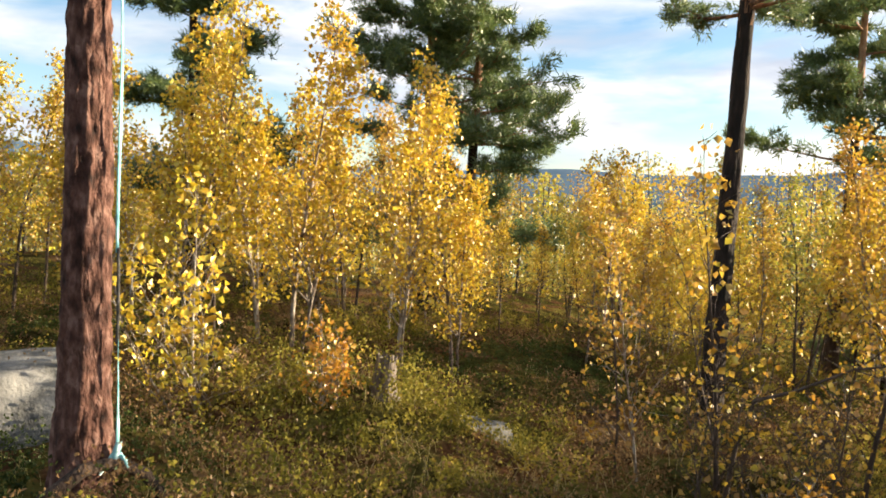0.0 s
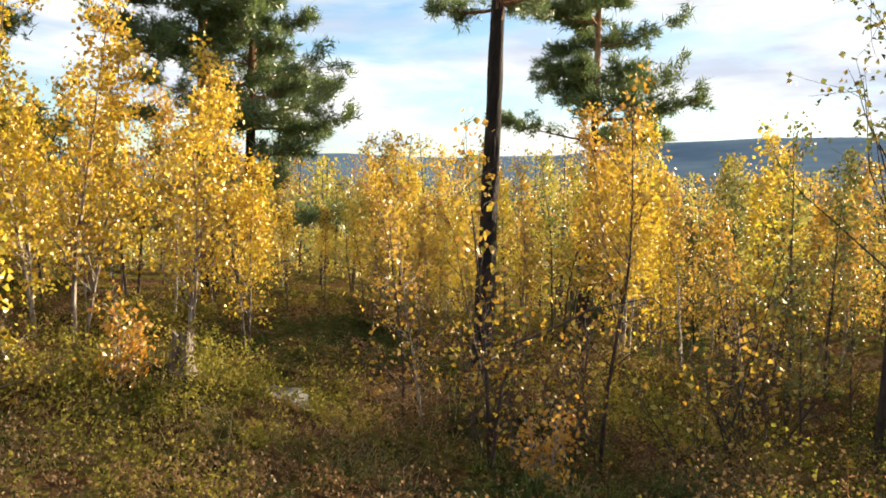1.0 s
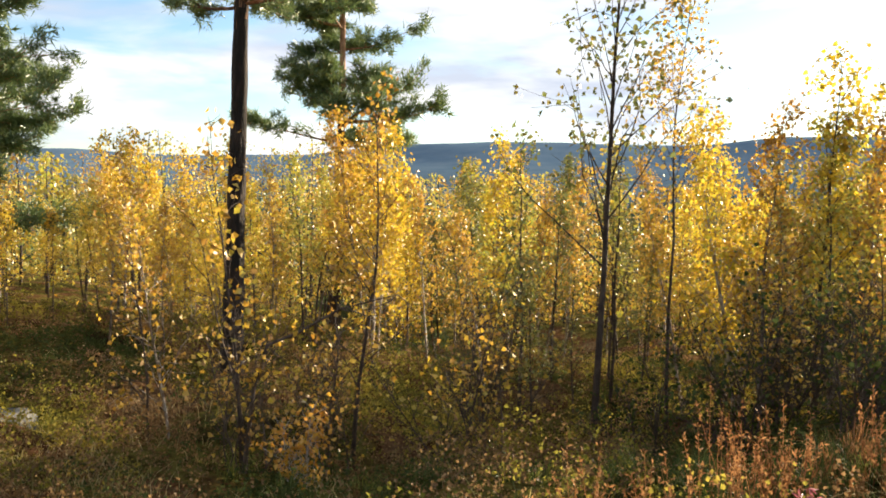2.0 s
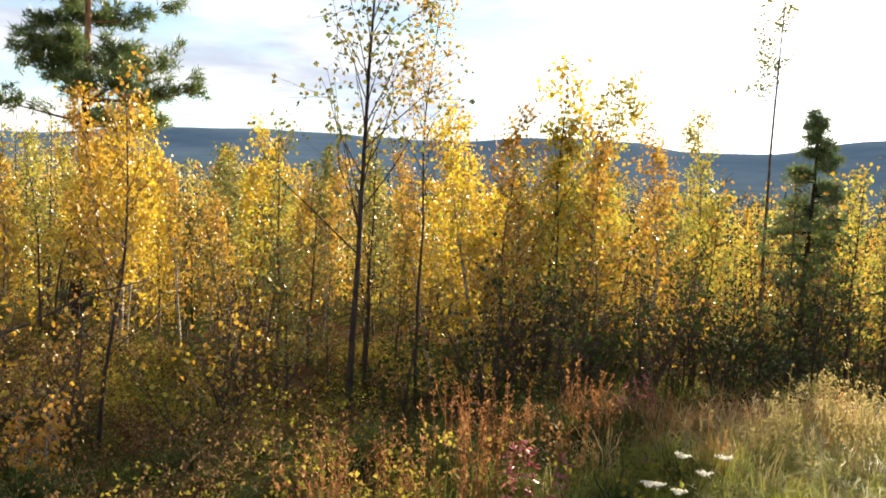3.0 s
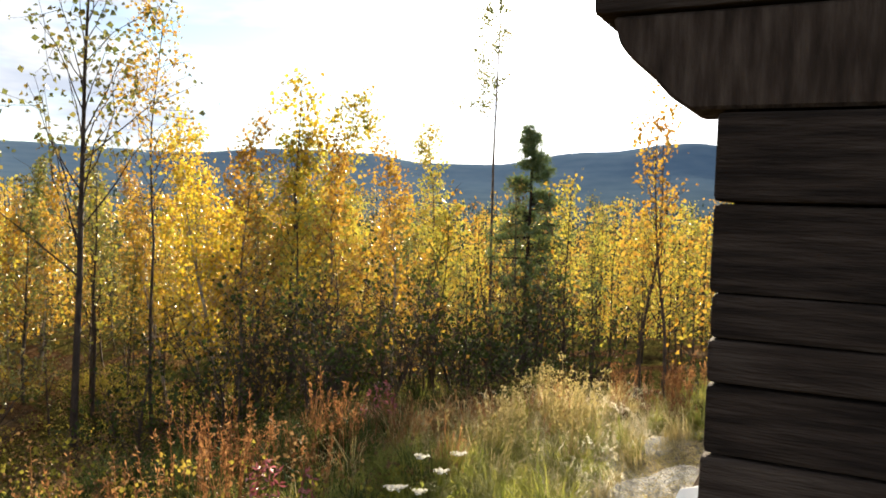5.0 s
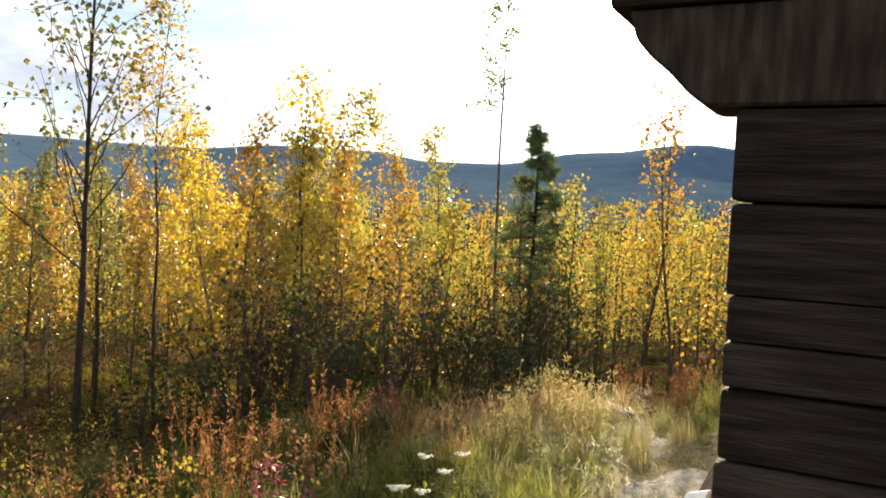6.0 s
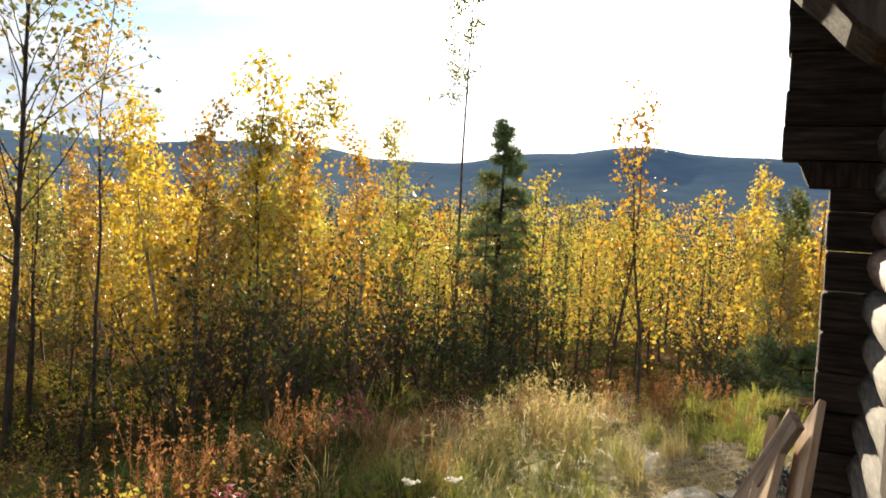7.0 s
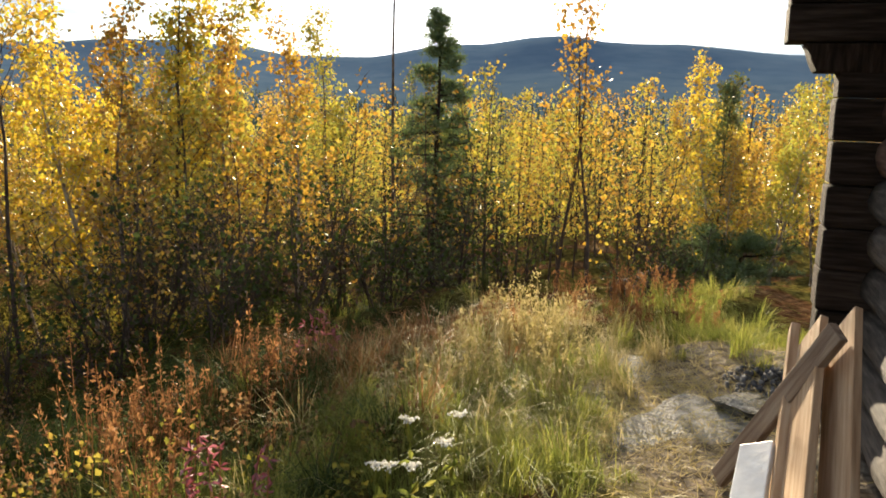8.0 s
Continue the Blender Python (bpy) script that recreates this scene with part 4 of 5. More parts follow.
def log_mesh(name, seed, length, r0, r1, mat, sides=14, rows=14):
    """A round log lying along x, with bowed sides and checked ends."""
    rng = np.random.default_rng(seed)
    f = np.linspace(0, 1, rows)
    ring = np.arange(sides) * 2 * np.pi / sides
    wob = rng.normal(size=(rows, sides)) * r0 * 0.025
    rad = (r0 + (r1 - r0) * f)[:, None] * (1 + 0.03 * np.sin(3 * ring + seed)[None]) + wob
    v = np.stack([np.repeat(f[:, None] * length, sides, 1), rad * np.cos(ring), rad * np.sin(ring)], -1).reshape(-1, 3)
    i, j = np.meshgrid(np.arange(rows - 1), np.arange(sides), indexing="ij")
    a, b = i * sides + j, i * sides + (j + 1) % sides
    t = [np.stack([a, b, b + sides], -1).reshape(-1, 3), np.stack([a, b + sides, a + sides], -1).reshape(-1, 3)]
    c = len(v)
    v = np.vstack([v, [[-0.004, 0, 0]], [[length + 0.004, 0, 0]]])
    k = np.arange(sides)
    t += [np.stack([(k + 1) % sides, k, np.full(sides, c)], -1), np.stack([(rows - 1) * sides + k, (rows - 1) * sides + (k + 1) % sides, np.full(sides, c + 1)], -1)]
    me = fast_mesh(name, v, np.concatenate(t), mat)
    sm = np.ones(len(me.polygons), bool)
    sm[-2 * sides:] = False
    me.polygons.foreach_set("use_smooth", sm)
    return me


lay("fallen_log", log_mesh("fallen_log", 4, 1.5, 0.13, 0.11, STUMP_WOOD), "pale grey fallen log lying among birches", "log", 11.3, -0.1, float(height(11.6, -0.3)[0]) + 0.12, (0, -3, -28))


# ---- strap hanging from the pine, with its root peg ----
def strap():
    ob = thing("hanging_strap", "turquoise webbing strap hanging beside the pine, tied to a root", "strap", m=pose(-0.115, -0.04, -0.03))

    def band(name, z0, z1, w, mat, twist):
        rows, vs, ts = 40, [], []
        for i in range(rows):
            f = i / (rows - 1)
            z = z0 + (z1 - z0) * f
            a = twist * f + 0.5
            x = 0.30 + 0.006 * math.sin(z * 4)
            half = w * (0.5 + 0.12 * math.sin(f * 9))
            d = (math.cos(a) * half, math.sin(a) * half)
            t = 0.0015
            for sx in (-1, 1):
                for st in (-1, 1):
                    vs.append((x + sx * d[0] - st * t * math.sin(a), 3.34 + sx * d[1] + st * t * math.cos(a), z))
        for i in range(rows - 1):
            b = i * 4
            for p, q in ((0, 2), (2, 3), (3, 1), (1, 0)):
                ts += [(b + p, b + q, b + q + 4), (b + p, b + q + 4, b + p + 4)]
        part(name, fast_mesh(name, vs, ts, mat), ob)

    band("upper_webbing", 1.10, 4.6, 0.013, STRAP, 3.2)
    band("lower_webbing", 0.20, 0.72, 0.013, STRAP, 1.8)
    v, t = tubes([([(0.300, 3.34, 0.70), (0.302, 3.338, 0.9), (0.299, 3.342, 1.12)], [0.007, 0.008, 0.007])], 8)
    part("cord", fast_mesh("cord", v, t, DARK_CORD), ob, "dark braided cord")
    v, t = tubes([([(0.30, 3.34, 0.22), (0.27, 3.32, 0.17), (0.245, 3.30, 0.12)], [0.011, 0.010, 0.006]), ([(0.30, 3.34, 0.22), (0.34, 3.34, 0.18), (0.36, 3.33, 0.15)], [0.011, 0.010, 0.006]),
                  ([(0.29, 3.34, 0.17), (0.30, 3.34, 0.20), (0.31, 3.345, 0.26)], [0.02, 0.022, 0.013])], 8)
    part("knot", fast_mesh("knot", v, t, STRAP), ob)
    tie = thing("root", "dark bent root rising beside the pine's foot", "root", m=pose(-0.115, -0.04, -0.02))
    v, t = tubes([([(0.02, 3.05, -0.05), (0.10, 3.12, 0.06), (0.2, 3.24, 0.15), (0.3, 3.34, 0.16), (0.40, 3.42, 0.08), (0.47, 3.46, -0.04)], [0.04, 0.036, 0.030, 0.026, 0.03, 0.03])], 10)
    me = fast_mesh("root_wood", v, t, PINE_DARK)
    me.polygons.foreach_set("use_smooth", np.ones(len(t), bool))
    part("root_wood", me, tie)


strap()


# ---- log storehouse ----
A = Vector((2.74, -0.19, 0)).normalized()
HUT_AT = (2.89, -0.80)
HUT = Matrix(((A.x, -A.y, 0, HUT_AT[0]), (A.y, A.x, 0, HUT_AT[1]), (0, 0, 1, 0.045), (0, 0, 0, 1)))
hut = thing("log_storehouse", "old dark log storehouse with a projecting upper storey", "storehouse", m=HUT)


def block(name, x0, x1, y0, y1, z0, z1, mat, bevel=0.008, wob=0.0, seed=0):
    bm = bmesh.new()
    bmesh.ops.create_cube(bm, size=1.0)
    for v in bm.verts:
        v.co = Vector((x0 + (v.co.x + 0.5) * (x1 - x0), y0 + (v.co.y + 0.5) * (y1 - y0), z0 + (v.co.z + 0.5) * (z1 - z0)))
        if wob:
            v.co += Vector((noise.noise(v.co * 3 + Vector((seed, 0, 0))), noise.noise(v.co * 3 + Vector((0, seed, 7))), noise.noise(v.co * 3 + Vector((3, 0, seed))))) * wob
    if bevel:
        bmesh.ops.bevel(bm, geom=bm.edges[:], offset=bevel, segments=2, affect="EDGES", profile=0.6)
    me = bpy.data.meshes.new(name)
    bm.to_mesh(me)
    bm.free()
    me.materials.append(mat)
    return me


def prism(name, outline, x0, x1, mat, bevel=0.006):
    """An outline in y and z, thick along x."""
    bm = bmesh.new()
    lo = [bm.verts.new((x0, y, z)) for y, z in outline]
    hi = [bm.verts.new((x1, y, z)) for y, z in outline]
    n = len(outline)
    bm.faces.new(lo)
    bm.faces.new(hi[::-1])
    for k in range(n):
        bm.faces.new((lo[(k + 1) % n], lo[k], hi[k], hi[(k + 1) % n]))
    bmesh.ops.recalc_face_normals(bm, faces=bm.faces)
    if bevel:
        bmesh.ops.bevel(bm, geom=bm.edges[:], offset=bevel, segments=1, affect="EDGES")
    me = bpy.data.meshes.new(name)
    bm.to_mesh(me)
    bm.free()
    me.materials.append(mat)
    return me


def storehouse():
    rng = random.Random(8)
    # near gable wall of squared logs; their ends show as steps along the corner
    levels = [-0.1, 0.16, 0.33, 0.49, 0.64, 0.78, 0.91, 1.035, 1.112, 1.19, 1.345, 1.50]
    for k, (z0, z1) in enumerate(zip(levels, levels[1:])):
        end = rng.uniform(-0.006, 0.004)
        part("wall_log", block("wall_log", rng.uniform(-0.008, 0.004), 0.16, -3.2, end, z0 + 0.002, z1 - 0.002, TARRED_LOG, 0.010, 0.005, k), hut)
    # far corner: ends of the cross logs standing out past the front
    z = -0.05
    k = 0
    while z < 1.44:
        part("cross_log", block("cross_log", 2.764, 2.92, -3.2, rng.uniform(-0.012, 0.006), z + 0.002, z + 0.172, TARRED_LOG, 0.012, 0.008, k + 30), hut)
        z, k = z + 0.175, k + 1
    # front of round logs
    for k in range(8):
        zc = 0.07 + 0.175 * k
        part("front_log", log_mesh("front_log", 50 + k, 2.62, 0.094, 0.090, RED_WOOD if k > 5 else GREY_WOOD), hut, "", pose(0.155, -0.25 + rng.uniform(-0.008, 0.008), zc))
    # corbels that carry the wider upper storey
    near = [(-0.9, 1.502), (0.045, 1.502), (0.078, 1.525), (0.11, 1.56), (0.145, 1.59), (0.17, 1.62), (0.185, 1.67), (-0.9, 1.67)]
    far = [(-0.9, 1.45), (0.085, 1.45), (0.105, 1.49), (0.125, 1.545), (0.14, 1.565), (-0.9, 1.565)]
    part("corbel", prism("corbel", near, 0.0, 0.16, TARRED), hut)
    part("corbel", prism("corbel", far, 2.76, 2.92, TARRED), hut)
    # upper storey: cross logs with uneven ends at both gables
    for x0, start in ((-0.01, 1.674), (2.755, 1.569)):
        z = start
        for k in range(8):
            tall = rng.uniform(0.14, 0.18)
            part("cross_log", block("upper_cross_log", x0 + rng.uniform(-0.006, 0.006), x0 + 0.175, -3.2, 0.205 + rng.uniform(-0.012, 0.02), z, z + tall - 0.003, TARRED_LOG, 0.010, 0.008, k + 60), hut)
            z += tall
    part("inner_wall", block("inner_wall", 0.05, 0.14, -3.15, -0.03, -0.08, 1.45, TARRED, 0), hut)
    for k in range(9):
        part("front_log", log_mesh("front_log", 80 + k, 2.62, 0.092, 0.088, GREY_WOOD), hut, "", pose(0.155, -0.25 + rng.uniform(-0.008, 0.008), 1.47 + 0.168 * k))
    part("back_wall", block("back_wall", 0.16, 2.764, -3.2, -3.05, -0.1, 2.9, TARRED), hut)
    # roof
    gable = [(-3.2, 2.75), (0.1, 2.75), (-1.55, 3.75)]
    part("gable", prism("gable", gable, 0.02, 0.10, TARRED, 0), hut)
    part("gable", prism("gable", gable, 2.79, 2.87, TARRED, 0), hut)
    slope = math.atan2(1.0, 1.65)
    for k in range(12):
        x0 = -0.35 + k * 0.302
        for side, turn in ((0.42, -slope), (-3.52, slope)):
            roof = Matrix.Translation((0, side, 2.62)) @ Matrix.Rotation(turn, 4, "X")
            lo, hi = (-2.33, 0.0) if side > 0 else (0.0, 2.33)
            part("roof_board", block("roof_board", x0, x0 + 0.298, lo, hi, 0.0, 0.03, TARRED, 0.004), hut, "", roof)
            part("roof_turf", block("roof_turf", x0, x0 + 0.302, lo + 0.03, hi - 0.03, 0.034, 0.12, GREY_WOOD, 0.01, 0.01, k), hut, "", roof)


storehouse()


def beam(start, end, face, width, thick, mat, seed=0):
    """A sawn board from start to end whose broad side looks along face."""
    s, e = Vector(start), Vector(end)
    x = (e - s).normalized()
    z = (Vector(face) - x * x.dot(Vector(face))).normalized()
    y = z.cross(x)
    me = block("board", 0, (e - s).length, -width / 2, width / 2, -thick, 0, mat, 0.004, 0.003, seed)
    m = Matrix(((x.x, y.x, z.x, s.x), (x.y, y.y, z.y, s.y), (x.z, y.z, z.z, s.z), (0, 0, 0, 1)))
    return me, m


PLANKS = [
    ((3.90, -0.70, 0.13), (4.76, -0.855, 0.69), (0, 1, 0.3), 0.19, 0.026, BOARD, "light brown sawn plank leaning in a stack by the wall"),
    ((3.90, -0.59, 0.10), (4.80, -0.775, 0.65), (0, 1, 0.3), 0.17, 0.026, BOARD, "light brown sawn plank leaning in a stack by the wall"),
    ((4.05, -0.57, 0.08), (4.95, -0.745, 0.62), (0.4, 0.8, 0.3), 0.050, 0.03, BOARD, "narrow pale batten leaning in a stack"),
    ((4.85, -0.537, 0.08), (4.54, -0.790, 0.722), (-0.6, 0.5, 0.6), 0.070, 0.030, BOARD_GREY, "brown weathered batten laid across the plank stack"),
    ((4.05, -0.50, 0.12), (4.55, -0.612, 0.35), (0.1, 0.4, 0.9), 0.105, 0.022, WHITE_PAINT, "white painted board lying low beside the plank stack"),
]
for k, (s, e, f, w, th, mat, label) in enumerate(PLANKS):
    me, m = beam(s, e, f, w, th, mat, k)
    ob = new("plank", me)
    ob.matrix_basis = Matrix.Translation((0.02, -0.035, -0.01)) @ m
    tagged(ob, label, "plank", "leaning planks")


def dead_branch():
    """A dry crooked stem rising from the heather and bending over sideways."""
    ob = thing("dead_branch", "dark crooked dry stem bending over the heather", "branch")
    rng = np.random.default_rng(6)
    pts = np.array([(3.16, 4.30, float(height(3.16, 4.3)[0]) - 0.05), (3.22, 4.28, 0.0), (3.30, 4.24, 0.32), (3.47, 4.15, 0.40), (3.71, 4.02, 0.56), (4.02, 3.82, 0.66)])
    wood = [(pts, np.array([0.016, 0.014, 0.012, 0.010, 0.007, 0.003]))]
    for k in range(2, 6):
        for _ in range(2):
            wood.append(stick(pts[k], rng.normal(size=3) + (0.6, -0.2, 0.5), 0.3, 0.15, 4, rng, 0.004, 0.0012))
    v, t = tubes(wood, 6)
    me = fast_mesh("dry_stem", v, t, DARK_BARK)
    part("dry_stem", me, ob)


dead_branch()


# ---- low growth ----
def free(x, y):
    """Places where plants may root: not in the storehouse or under the camera's feet."""
    lx, ly = (x - HUT_AT[0]) * A.x + (y - HUT_AT[1]) * A.y, -(x - HUT_AT[0]) * A.y + (y - HUT_AT[1]) * A.x
    return ~((lx > -0.1) & (lx < 3.1) & (ly < -0.05))


def spread(rng, n, az0, az1, r0, r1, power=1.0):
    az = np.radians(rng.uniform(az0, az1, n))
    r = r0 + (r1 - r0) * rng.uniform(0, 1, n) ** power
    x, y = 2.3 + r * np.sin(az), -0.4 + r * np.cos(az)
    keep = free(x, y)
    return x[keep], y[keep]


def heath():
    """Dwarf shrubs: domes of small leaves in green, rust and dark patches."""
    rng = np.random.default_rng(21)
    x, y = spread(rng, 7800, -48, 100, 1.9, 12.0, 0.72)
    patch = np.sin(1.6 * x + 1.3 * np.sin(1.1 * y)) + np.sin(1.5 * y + np.sin(1.9 * x)) + rng.normal(size=len(x)) * 0.55
    keep = (np.hypot((x - 5.6) / 1.5, (y + 0.3) / 0.9) > 1.0) & ((x - 2.3) * 0.55 < (y + 0.4) + rng.normal(size=len(x)) * 0.5)
    x, y, patch = x[keep], y[keep], patch[keep]
    # near ground on the right goes to dark leaves to imitate shadow there
    patch = np.where((x - 2.3 > y + 0.4) & (np.hypot(x - 2.3, y + 0.4) < 7.5), patch - 1.7, patch)
    patch = np.where((x > 0.9) & (x < 4.2) & (y > 3.4), patch - 0.25, patch)
    for name, low, high, mat, tall, size, label in (("bilberry", 0.35, 9, HEATH, 0.22, 0.021, "bilberry shrubs turning green and yellow"),
                                                    ("heather", -0.85, 0.35, HEATH_RUST, 0.19, 0.019, "low heather and bilberry gone rust-red"),
                                                    ("crowberry", -9, -0.85, HEATH_DARK, 0.12, 0.017, "dark green crowberry mats, some standing in for thicket shade")):
        k = (patch > low) & (patch <= high)
        n = k.sum()
        big = 0.6 + 1.5 * rng.uniform(0, 1, n) ** 2.2
        count = 60
        up = rng.normal(size=(n, count, 3))
        up[..., 2] = np.abs(up[..., 2])
        up /= np.linalg.norm(up, axis=-1)[..., None]
        px = x[k][:, None] + up[..., 0] * 0.12 * big[:, None] * rng.uniform(0.5, 1.1, (n, count))
        py = y[k][:, None] + up[..., 1] * 0.12 * big[:, None] * rng.uniform(0.5, 1.1, (n, count))
        pz = height(px.ravel(), py.ravel()) + (up[..., 2] * tall * big[:, None]).ravel()
        v, t = leaves(rng, np.stack([px.ravel(), py.ravel(), pz], -1), size * rng.uniform(0.6, 1.4, n * count), -0.6)
        tagged(new(name, fast_mesh(name, v, t, mat)), label, "shrubs", kind="stuff")


heath()


def grass(name, label, seed, n, cx, cy, sx, sy, tall, width, mat, turn=0.0, lean=0.35, clump=0):
    rng = np.random.default_rng(seed)
    if clump:
        c = rng.normal(size=(clump, 2))
        p = c[rng.integers(0, clump, n)] + rng.normal(size=(n, 2)) * 0.10
    else:
        p = rng.normal(size=(n, 2))
    dx, dy = p[:, 0] * sx, p[:, 1] * sy
    x, y = cx + dx * math.cos(turn) - dy * math.sin(turn), cy + dx * math.sin(turn) + dy * math.cos(turn)
    k = free(x, y) & (np.hypot(x - 2.4, y + 0.3) > 0.9)
    x, y = x[k], y[k]
    v, t = blades(rng, np.stack([x, y, height(x, y) - 0.01], -1), tall * rng.uniform(0.35, 1.15, len(x)), width, lean)
    tagged(new(name, fast_mesh(name, v, t, mat)), label, "grass", kind="stuff")


def tussocks(name, label, seed, n, cx, cy, sx, sy, turn, tall, mat, per=64, wide=0.0017, arch=1.35):
    """Grass in tussocks: bent blades that spread from each root."""
    rng = np.random.default_rng(seed)
    p = rng.normal(size=(n, 2)) * (sx, sy)
    x, y = cx + p[:, 0] * math.cos(turn) - p[:, 1] * math.sin(turn), cy + p[:, 0] * math.sin(turn) + p[:, 1] * math.cos(turn)
    k = free(x, y) & (np.hypot(x - 2.0, y + 0.4) > 1.1)
    x, y = x[k], y[k]
    n = len(x)
    size = (0.45 + rng.uniform(0, 1, n) ** 1.8).repeat(per) * rng.uniform(0.5, 1.1, n * per) * tall
    az = rng.uniform(0, 2 * np.pi, n * per)
    lay_az = rng.uniform(0, 2 * np.pi, n).repeat(per)
    out = np.stack([np.cos(az) + 0.7 * np.cos(lay_az), np.sin(az) + 0.7 * np.sin(lay_az), 0 * az], -1)
    side = np.stack([-np.sin(az), np.cos(az), 0 * az], -1) * wide * rng.uniform(0.6, 1.2, (n * per, 1))
    rx, ry = x.repeat(per) + rng.normal(size=n * per) * 0.028, y.repeat(per) + rng.normal(size=n * per) * 0.028
    root = np.stack([rx, ry, height(rx, ry) - 0.015], -1)
    bow = np.minimum(arch * rng.uniform(0.1, 1.0, n * per) ** 0.8, 1.7)[:, None]
    size = size[:, None]
    up = np.array([[0, 0, 1.0]])
    low, mid, tip = root + size * (0.4 * up + 0.10 * bow * out), root + size * ((0.78 - 0.12 * bow) * up + 0.38 * bow * out), root + size * ((1.0 - 0.45 * bow) * up + 0.85 * bow * out)
    v = np.stack([root - side, root + side, low - side, low + side, mid - side * 0.7, mid + side * 0.7, tip], 1).reshape(-1, 3)
    b = np.arange(n * per)[:, None] * 7
    t = np.concatenate([b + [q] for q in ([0, 1, 3], [0, 3, 2], [2, 3, 5], [2, 5, 4], [4, 5, 6])], 1).reshape(-1, 3)
    tagged(new(name, fast_mesh(name, v, t, mat)), label, "grass", kind="stuff")


def plumes(name, label, seed, n, cx, cy, sx, sy, turn, tall, mat):
    """Withered stalks with a feathery upper half."""
    rng = np.random.default_rng(seed)
    c = rng.normal(size=(max(n // 7, 1), 2)) * (sx, sy)
    p = c[rng.integers(0, len(c), n)] + rng.normal(size=(n, 2)) * 0.05
    x, y = cx + p[:, 0] * math.cos(turn) - p[:, 1] * math.sin(turn), cy + p[:, 0] * math.sin(turn) + p[:, 1] * math.cos(turn)
    k = free(x, y) & (np.hypot(x - 2.0, y + 0.4) > 1.1)
    wood, at = [], []
    for a, b, g in zip(x[k], y[k], height(x[k], y[k])):
        h = tall * rng.uniform(0.55, 1.15)
        pts, rad = stick((a, b, g - 0.02), (rng.normal() * 0.16, rng.normal() * 0.16, 1), h, 0.05, 6, rng, 0.0024, 0.0010)
        wood.append((pts, rad))
        f = rng.uniform(0.45, 1.0, 34) * 6
        i = np.minimum(f.astype(int), 5)
        at.append(pts[i] + (pts[i + 1] - pts[i]) * (f - i)[:, None] + rng.normal(size=(34, 3)) * 0.006)
    wv, wt = tubes(wood, 3)
    at = np.concatenate(at)
    v, t = leaves(rng, at, 0.020 * rng.uniform(0.5, 1.5, len(at)), -1.0, 0.16, 0.05)
    tagged(new(name, fast_mesh(name, np.vstack([wv, v]), np.vstack([wt, t + len(wv)]), mat)), label, "grass", kind="stuff")


grass("flattened_straw", "flattened dead straw on the ground", 34, 5200, 5.8, -0.40, 0.75, 0.40, 0.06, 0.0024, STRAW, 0, 2.6)
tussocks("yard_grass", "bright green tussocks of yard grass", 32, 85, 4.95, 0.14, 0.38, 0.20, -0.2, 0.21, GREEN_GRASS)
tussocks("yard_grass", "green and yellow tussocks before the thicket", 41, 105, 5.5, 0.55, 0.65, 0.28, -0.25, 0.25, GREEN_GRASS)
tussocks("straw_grass", "bleached dry grass of the yard", 31, 150, 6.2, 0.30, 0.70, 0.40, -0.15, 0.30, STRAW, 46, 0.0015, 1.5)
tussocks("yard_grass", "bright grass at the yard's far edge", 33, 120, 7.5, -0.75, 0.7, 0.35, 0.1, 0.24, GREEN_GRASS)
# this grass takes the dark leaf colour in place of the thicket's shadow
tussocks("rough_grass", "rough grass darkened for the shade below the thicket", 37, 330, 5.8, 1.75, 1.1, 0.55, -0.1, 0.27, HEATH_DARK, 60, 0.0022)
tussocks("brown_grass", "brown withered grass below the thicket", 38, 110, 6.3, 1.05, 0.8, 0.35, -0.2, 0.32, RUST, 44, 0.0016, 1.0)
tussocks("foreground_grass", "green grass under rusty stalks", 42, 110, 4.1, 1.05, 0.45, 0.28, -0.4, 0.22, GREEN_GRASS, 60)
plumes("rusty_stalks", "tall rust-coloured withered stalks", 35, 105, 4.05, 1.45, 0.50, 0.18, 0.15, 0.50, RUST)
plumes("rusty_stalks", "rust-coloured stalks below the thicket", 43, 60, 5.2, 1.25, 0.6, 0.25, -0.2, 0.38, RUST)
plumes("rusty_stalks", "rust-coloured stalks at the thicket's edge", 36, 130, 7.9, -0.2, 0.7, 0.4, 0.0, 0.36, RUST)
plumes("straw_stalks", "pale seeding stalks over the yard grass", 44, 110, 6.0, 0.35, 0.5, 0.28, -0.1, 0.42, STRAW)
grass("heath_grass", "thin dry grass in the heather", 40, 2600, 1.7, 4.4, 1.7, 1.1, 0.16, 0.0024, STRAW, 0.2, 0.8, 200)
tussocks("forest_grass", "pale grass among the birches", 39, 190, 7.5, 3.0, 2.2, 1.4, 0, 0.22, GREEN_GRASS, 36)


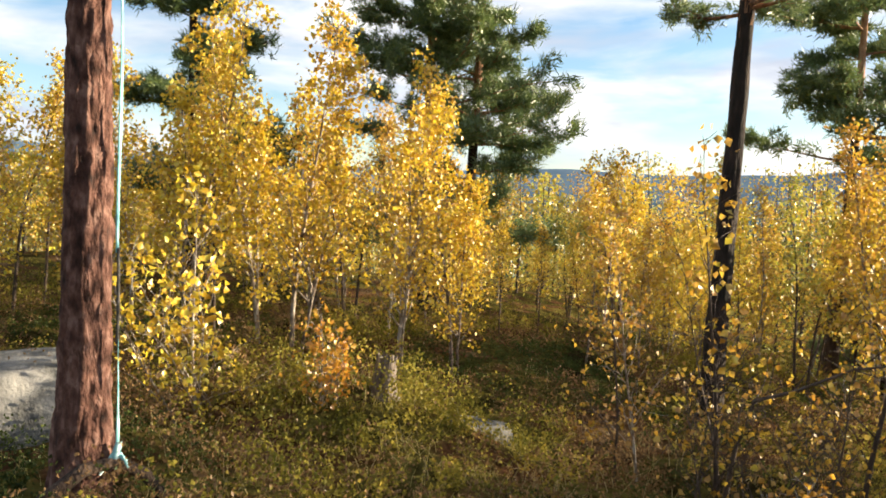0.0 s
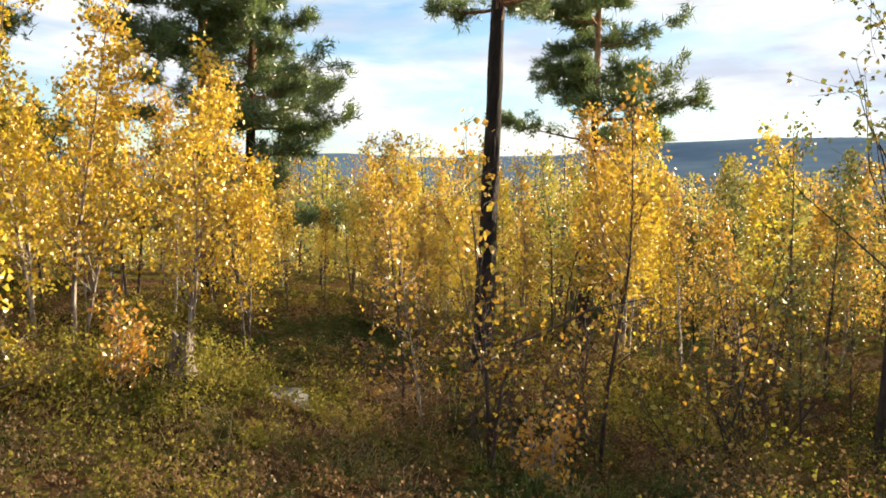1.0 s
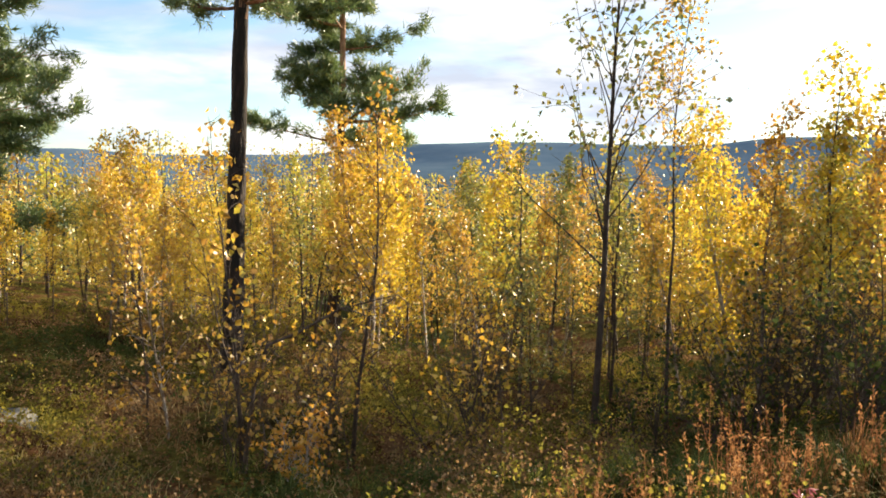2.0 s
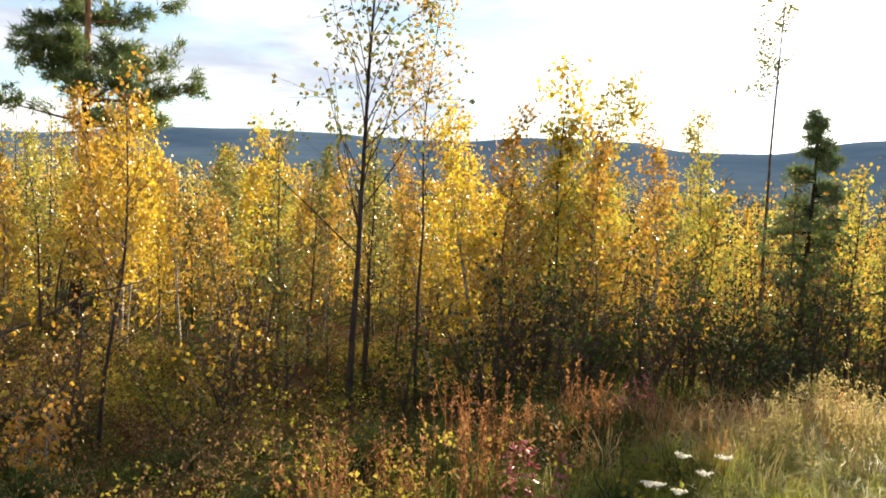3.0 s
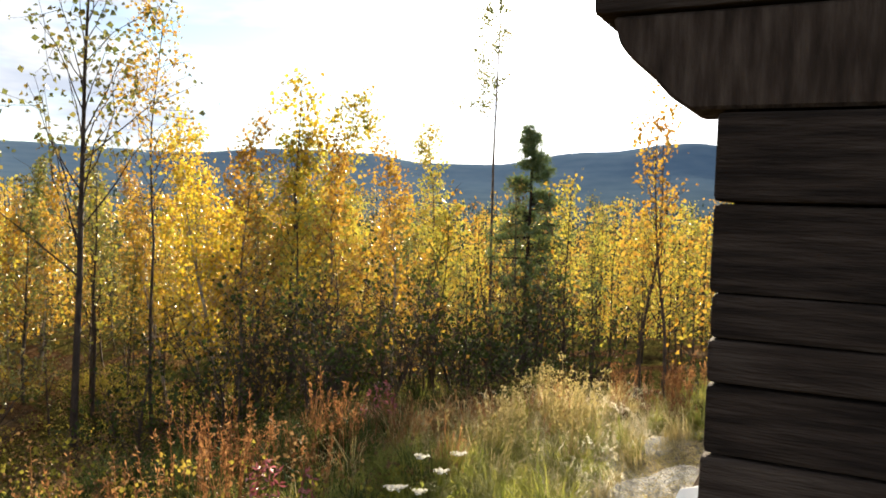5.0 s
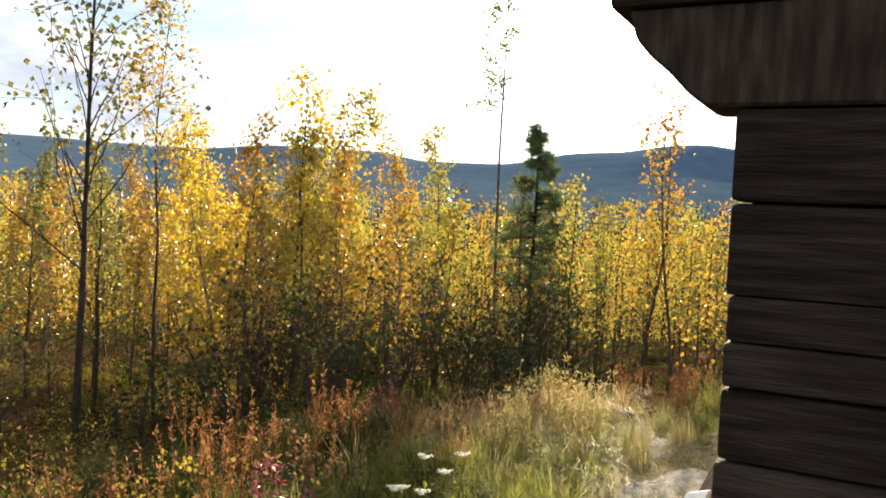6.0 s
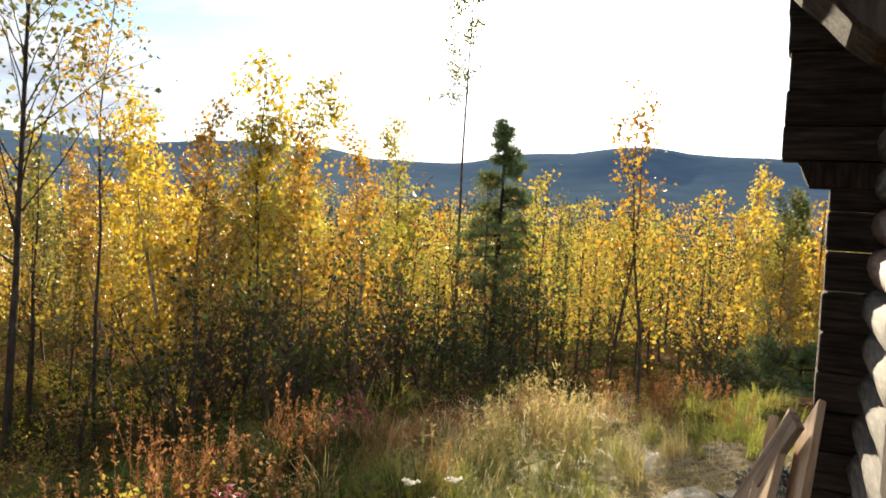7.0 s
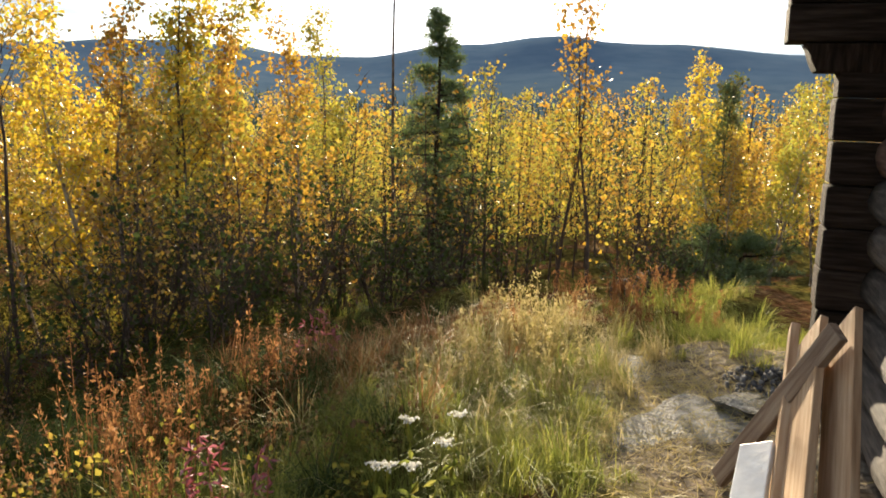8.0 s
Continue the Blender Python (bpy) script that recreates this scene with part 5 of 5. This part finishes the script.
def yarrow(x, y, tall, seed, label):
    rng = np.random.default_rng(seed)
    g = float(height(x, y)[0])
    ob = thing("yarrow", label, "flower", "yarrows", pose(x, y, g))
    pts, rad = stick((0, 0, -0.02), rng.normal(size=3) * 0.08 + (0, 0, 1), tall, 0.04, 6, rng, 0.0028, 0.0016)
    tops, wood = [], [(pts, rad)]
    for k in range(9):
        a = k * 0.7
        tip = pts[-1] + (math.cos(a) * 0.017 * (k % 3) / 1.3, math.sin(a) * 0.017 * (k % 3) / 1.3, 0.015)
        wood.append((np.array([pts[-2], tip]), np.array([0.0012, 0.0009])))
        tops.append(tip)
    v, t = tubes(wood, 5)
    part("stem", fast_mesh("yarrow_stem", v, t, GREEN_GRASS), ob)
    at = np.repeat(np.array(tops), 12, 0) + rng.normal(size=(108, 3)) * (0.006, 0.006, 0.002)
    v, t = leaves(rng, at, 0.0075, -1.5, 0.6, 0.1)
    part("flower_head", fast_mesh("yarrow_head", v, t, PETAL), ob, "flat white flower head")
    lv, lt = leaves(rng, pts[rng.integers(1, 5, 14)], 0.05, -0.2, 0.18)
    part("leaf", fast_mesh("yarrow_leaf", lv, lt, GREEN_GRASS), ob)["kind"] = "stuff"


for k, (x, y, tall) in enumerate([(4.30, 0.31, 0.33), (4.42, 0.38, 0.36), (4.25, 0.43, 0.28), (4.33, 0.50, 0.29), (4.52, 0.30, 0.35), (4.36, 0.40, 0.25)]):
    yarrow(x, y, tall, 80 + k, "white flowering yarrow among yard grass")


def fireweed(x, y, seed):
    rng = np.random.default_rng(seed)
    ob = thing("fireweed", "pink-leaved fireweed fading among dry stalks", "flower", "fireweeds", stand(x, y))
    wood, at = [], []
    for _ in range(7):
        pts, rad = stick((*rng.normal(size=2) * 0.08, -0.02), (rng.normal() * 0.2, rng.normal() * 0.2, 1), rng.uniform(0.22, 0.38), 0.05, 6, rng, 0.003, 0.0015)
        wood.append((pts, rad))
        at.append(np.repeat(pts[3:], 4, 0))
    v, t = tubes(wood, 5)
    part("stem", fast_mesh("fireweed_stem", v, t, RUST), ob)["kind"] = "stuff"
    v, t = leaves(rng, np.concatenate(at), 0.038, 0.1, 0.14)
    part("leaf", fast_mesh("fireweed_leaf", v, t, PINK), ob)["kind"] = "stuff"


for k, (x, y) in enumerate([(5.75, 1.3), (4.1, 0.95)]):
    fireweed(x, y, 90 + k)


def seed_grass():
    """One tall pale grass that stands over the rest."""
    rng = np.random.default_rng(7)
    ob = thing("tall_grass", "tall pale seeding grass standing over the yard", "grass", m=stand(5.9, 0.22))
    wood, at = [], []
    for _ in range(12):
        pts, rad = stick((*rng.normal(size=2) * 0.05, 0), (rng.normal() * 0.13, rng.normal() * 0.13, 1), rng.uniform(0.40, 0.62), 0.04, 7, rng, 0.002, 0.001)
        wood.append((pts, rad))
        at.append(np.repeat(pts[5:], 14, 0) + rng.normal(size=(42, 3)) * 0.012)
    v, t = tubes(wood, 4)
    part("stalk", fast_mesh("grass_stalk", v, t, STRAW), ob)
    v, t = leaves(rng, np.concatenate(at), 0.018, -0.5, 0.2)
    part("seed_head", fast_mesh("grass_seed", v, t, STRAW), ob)


seed_grass()
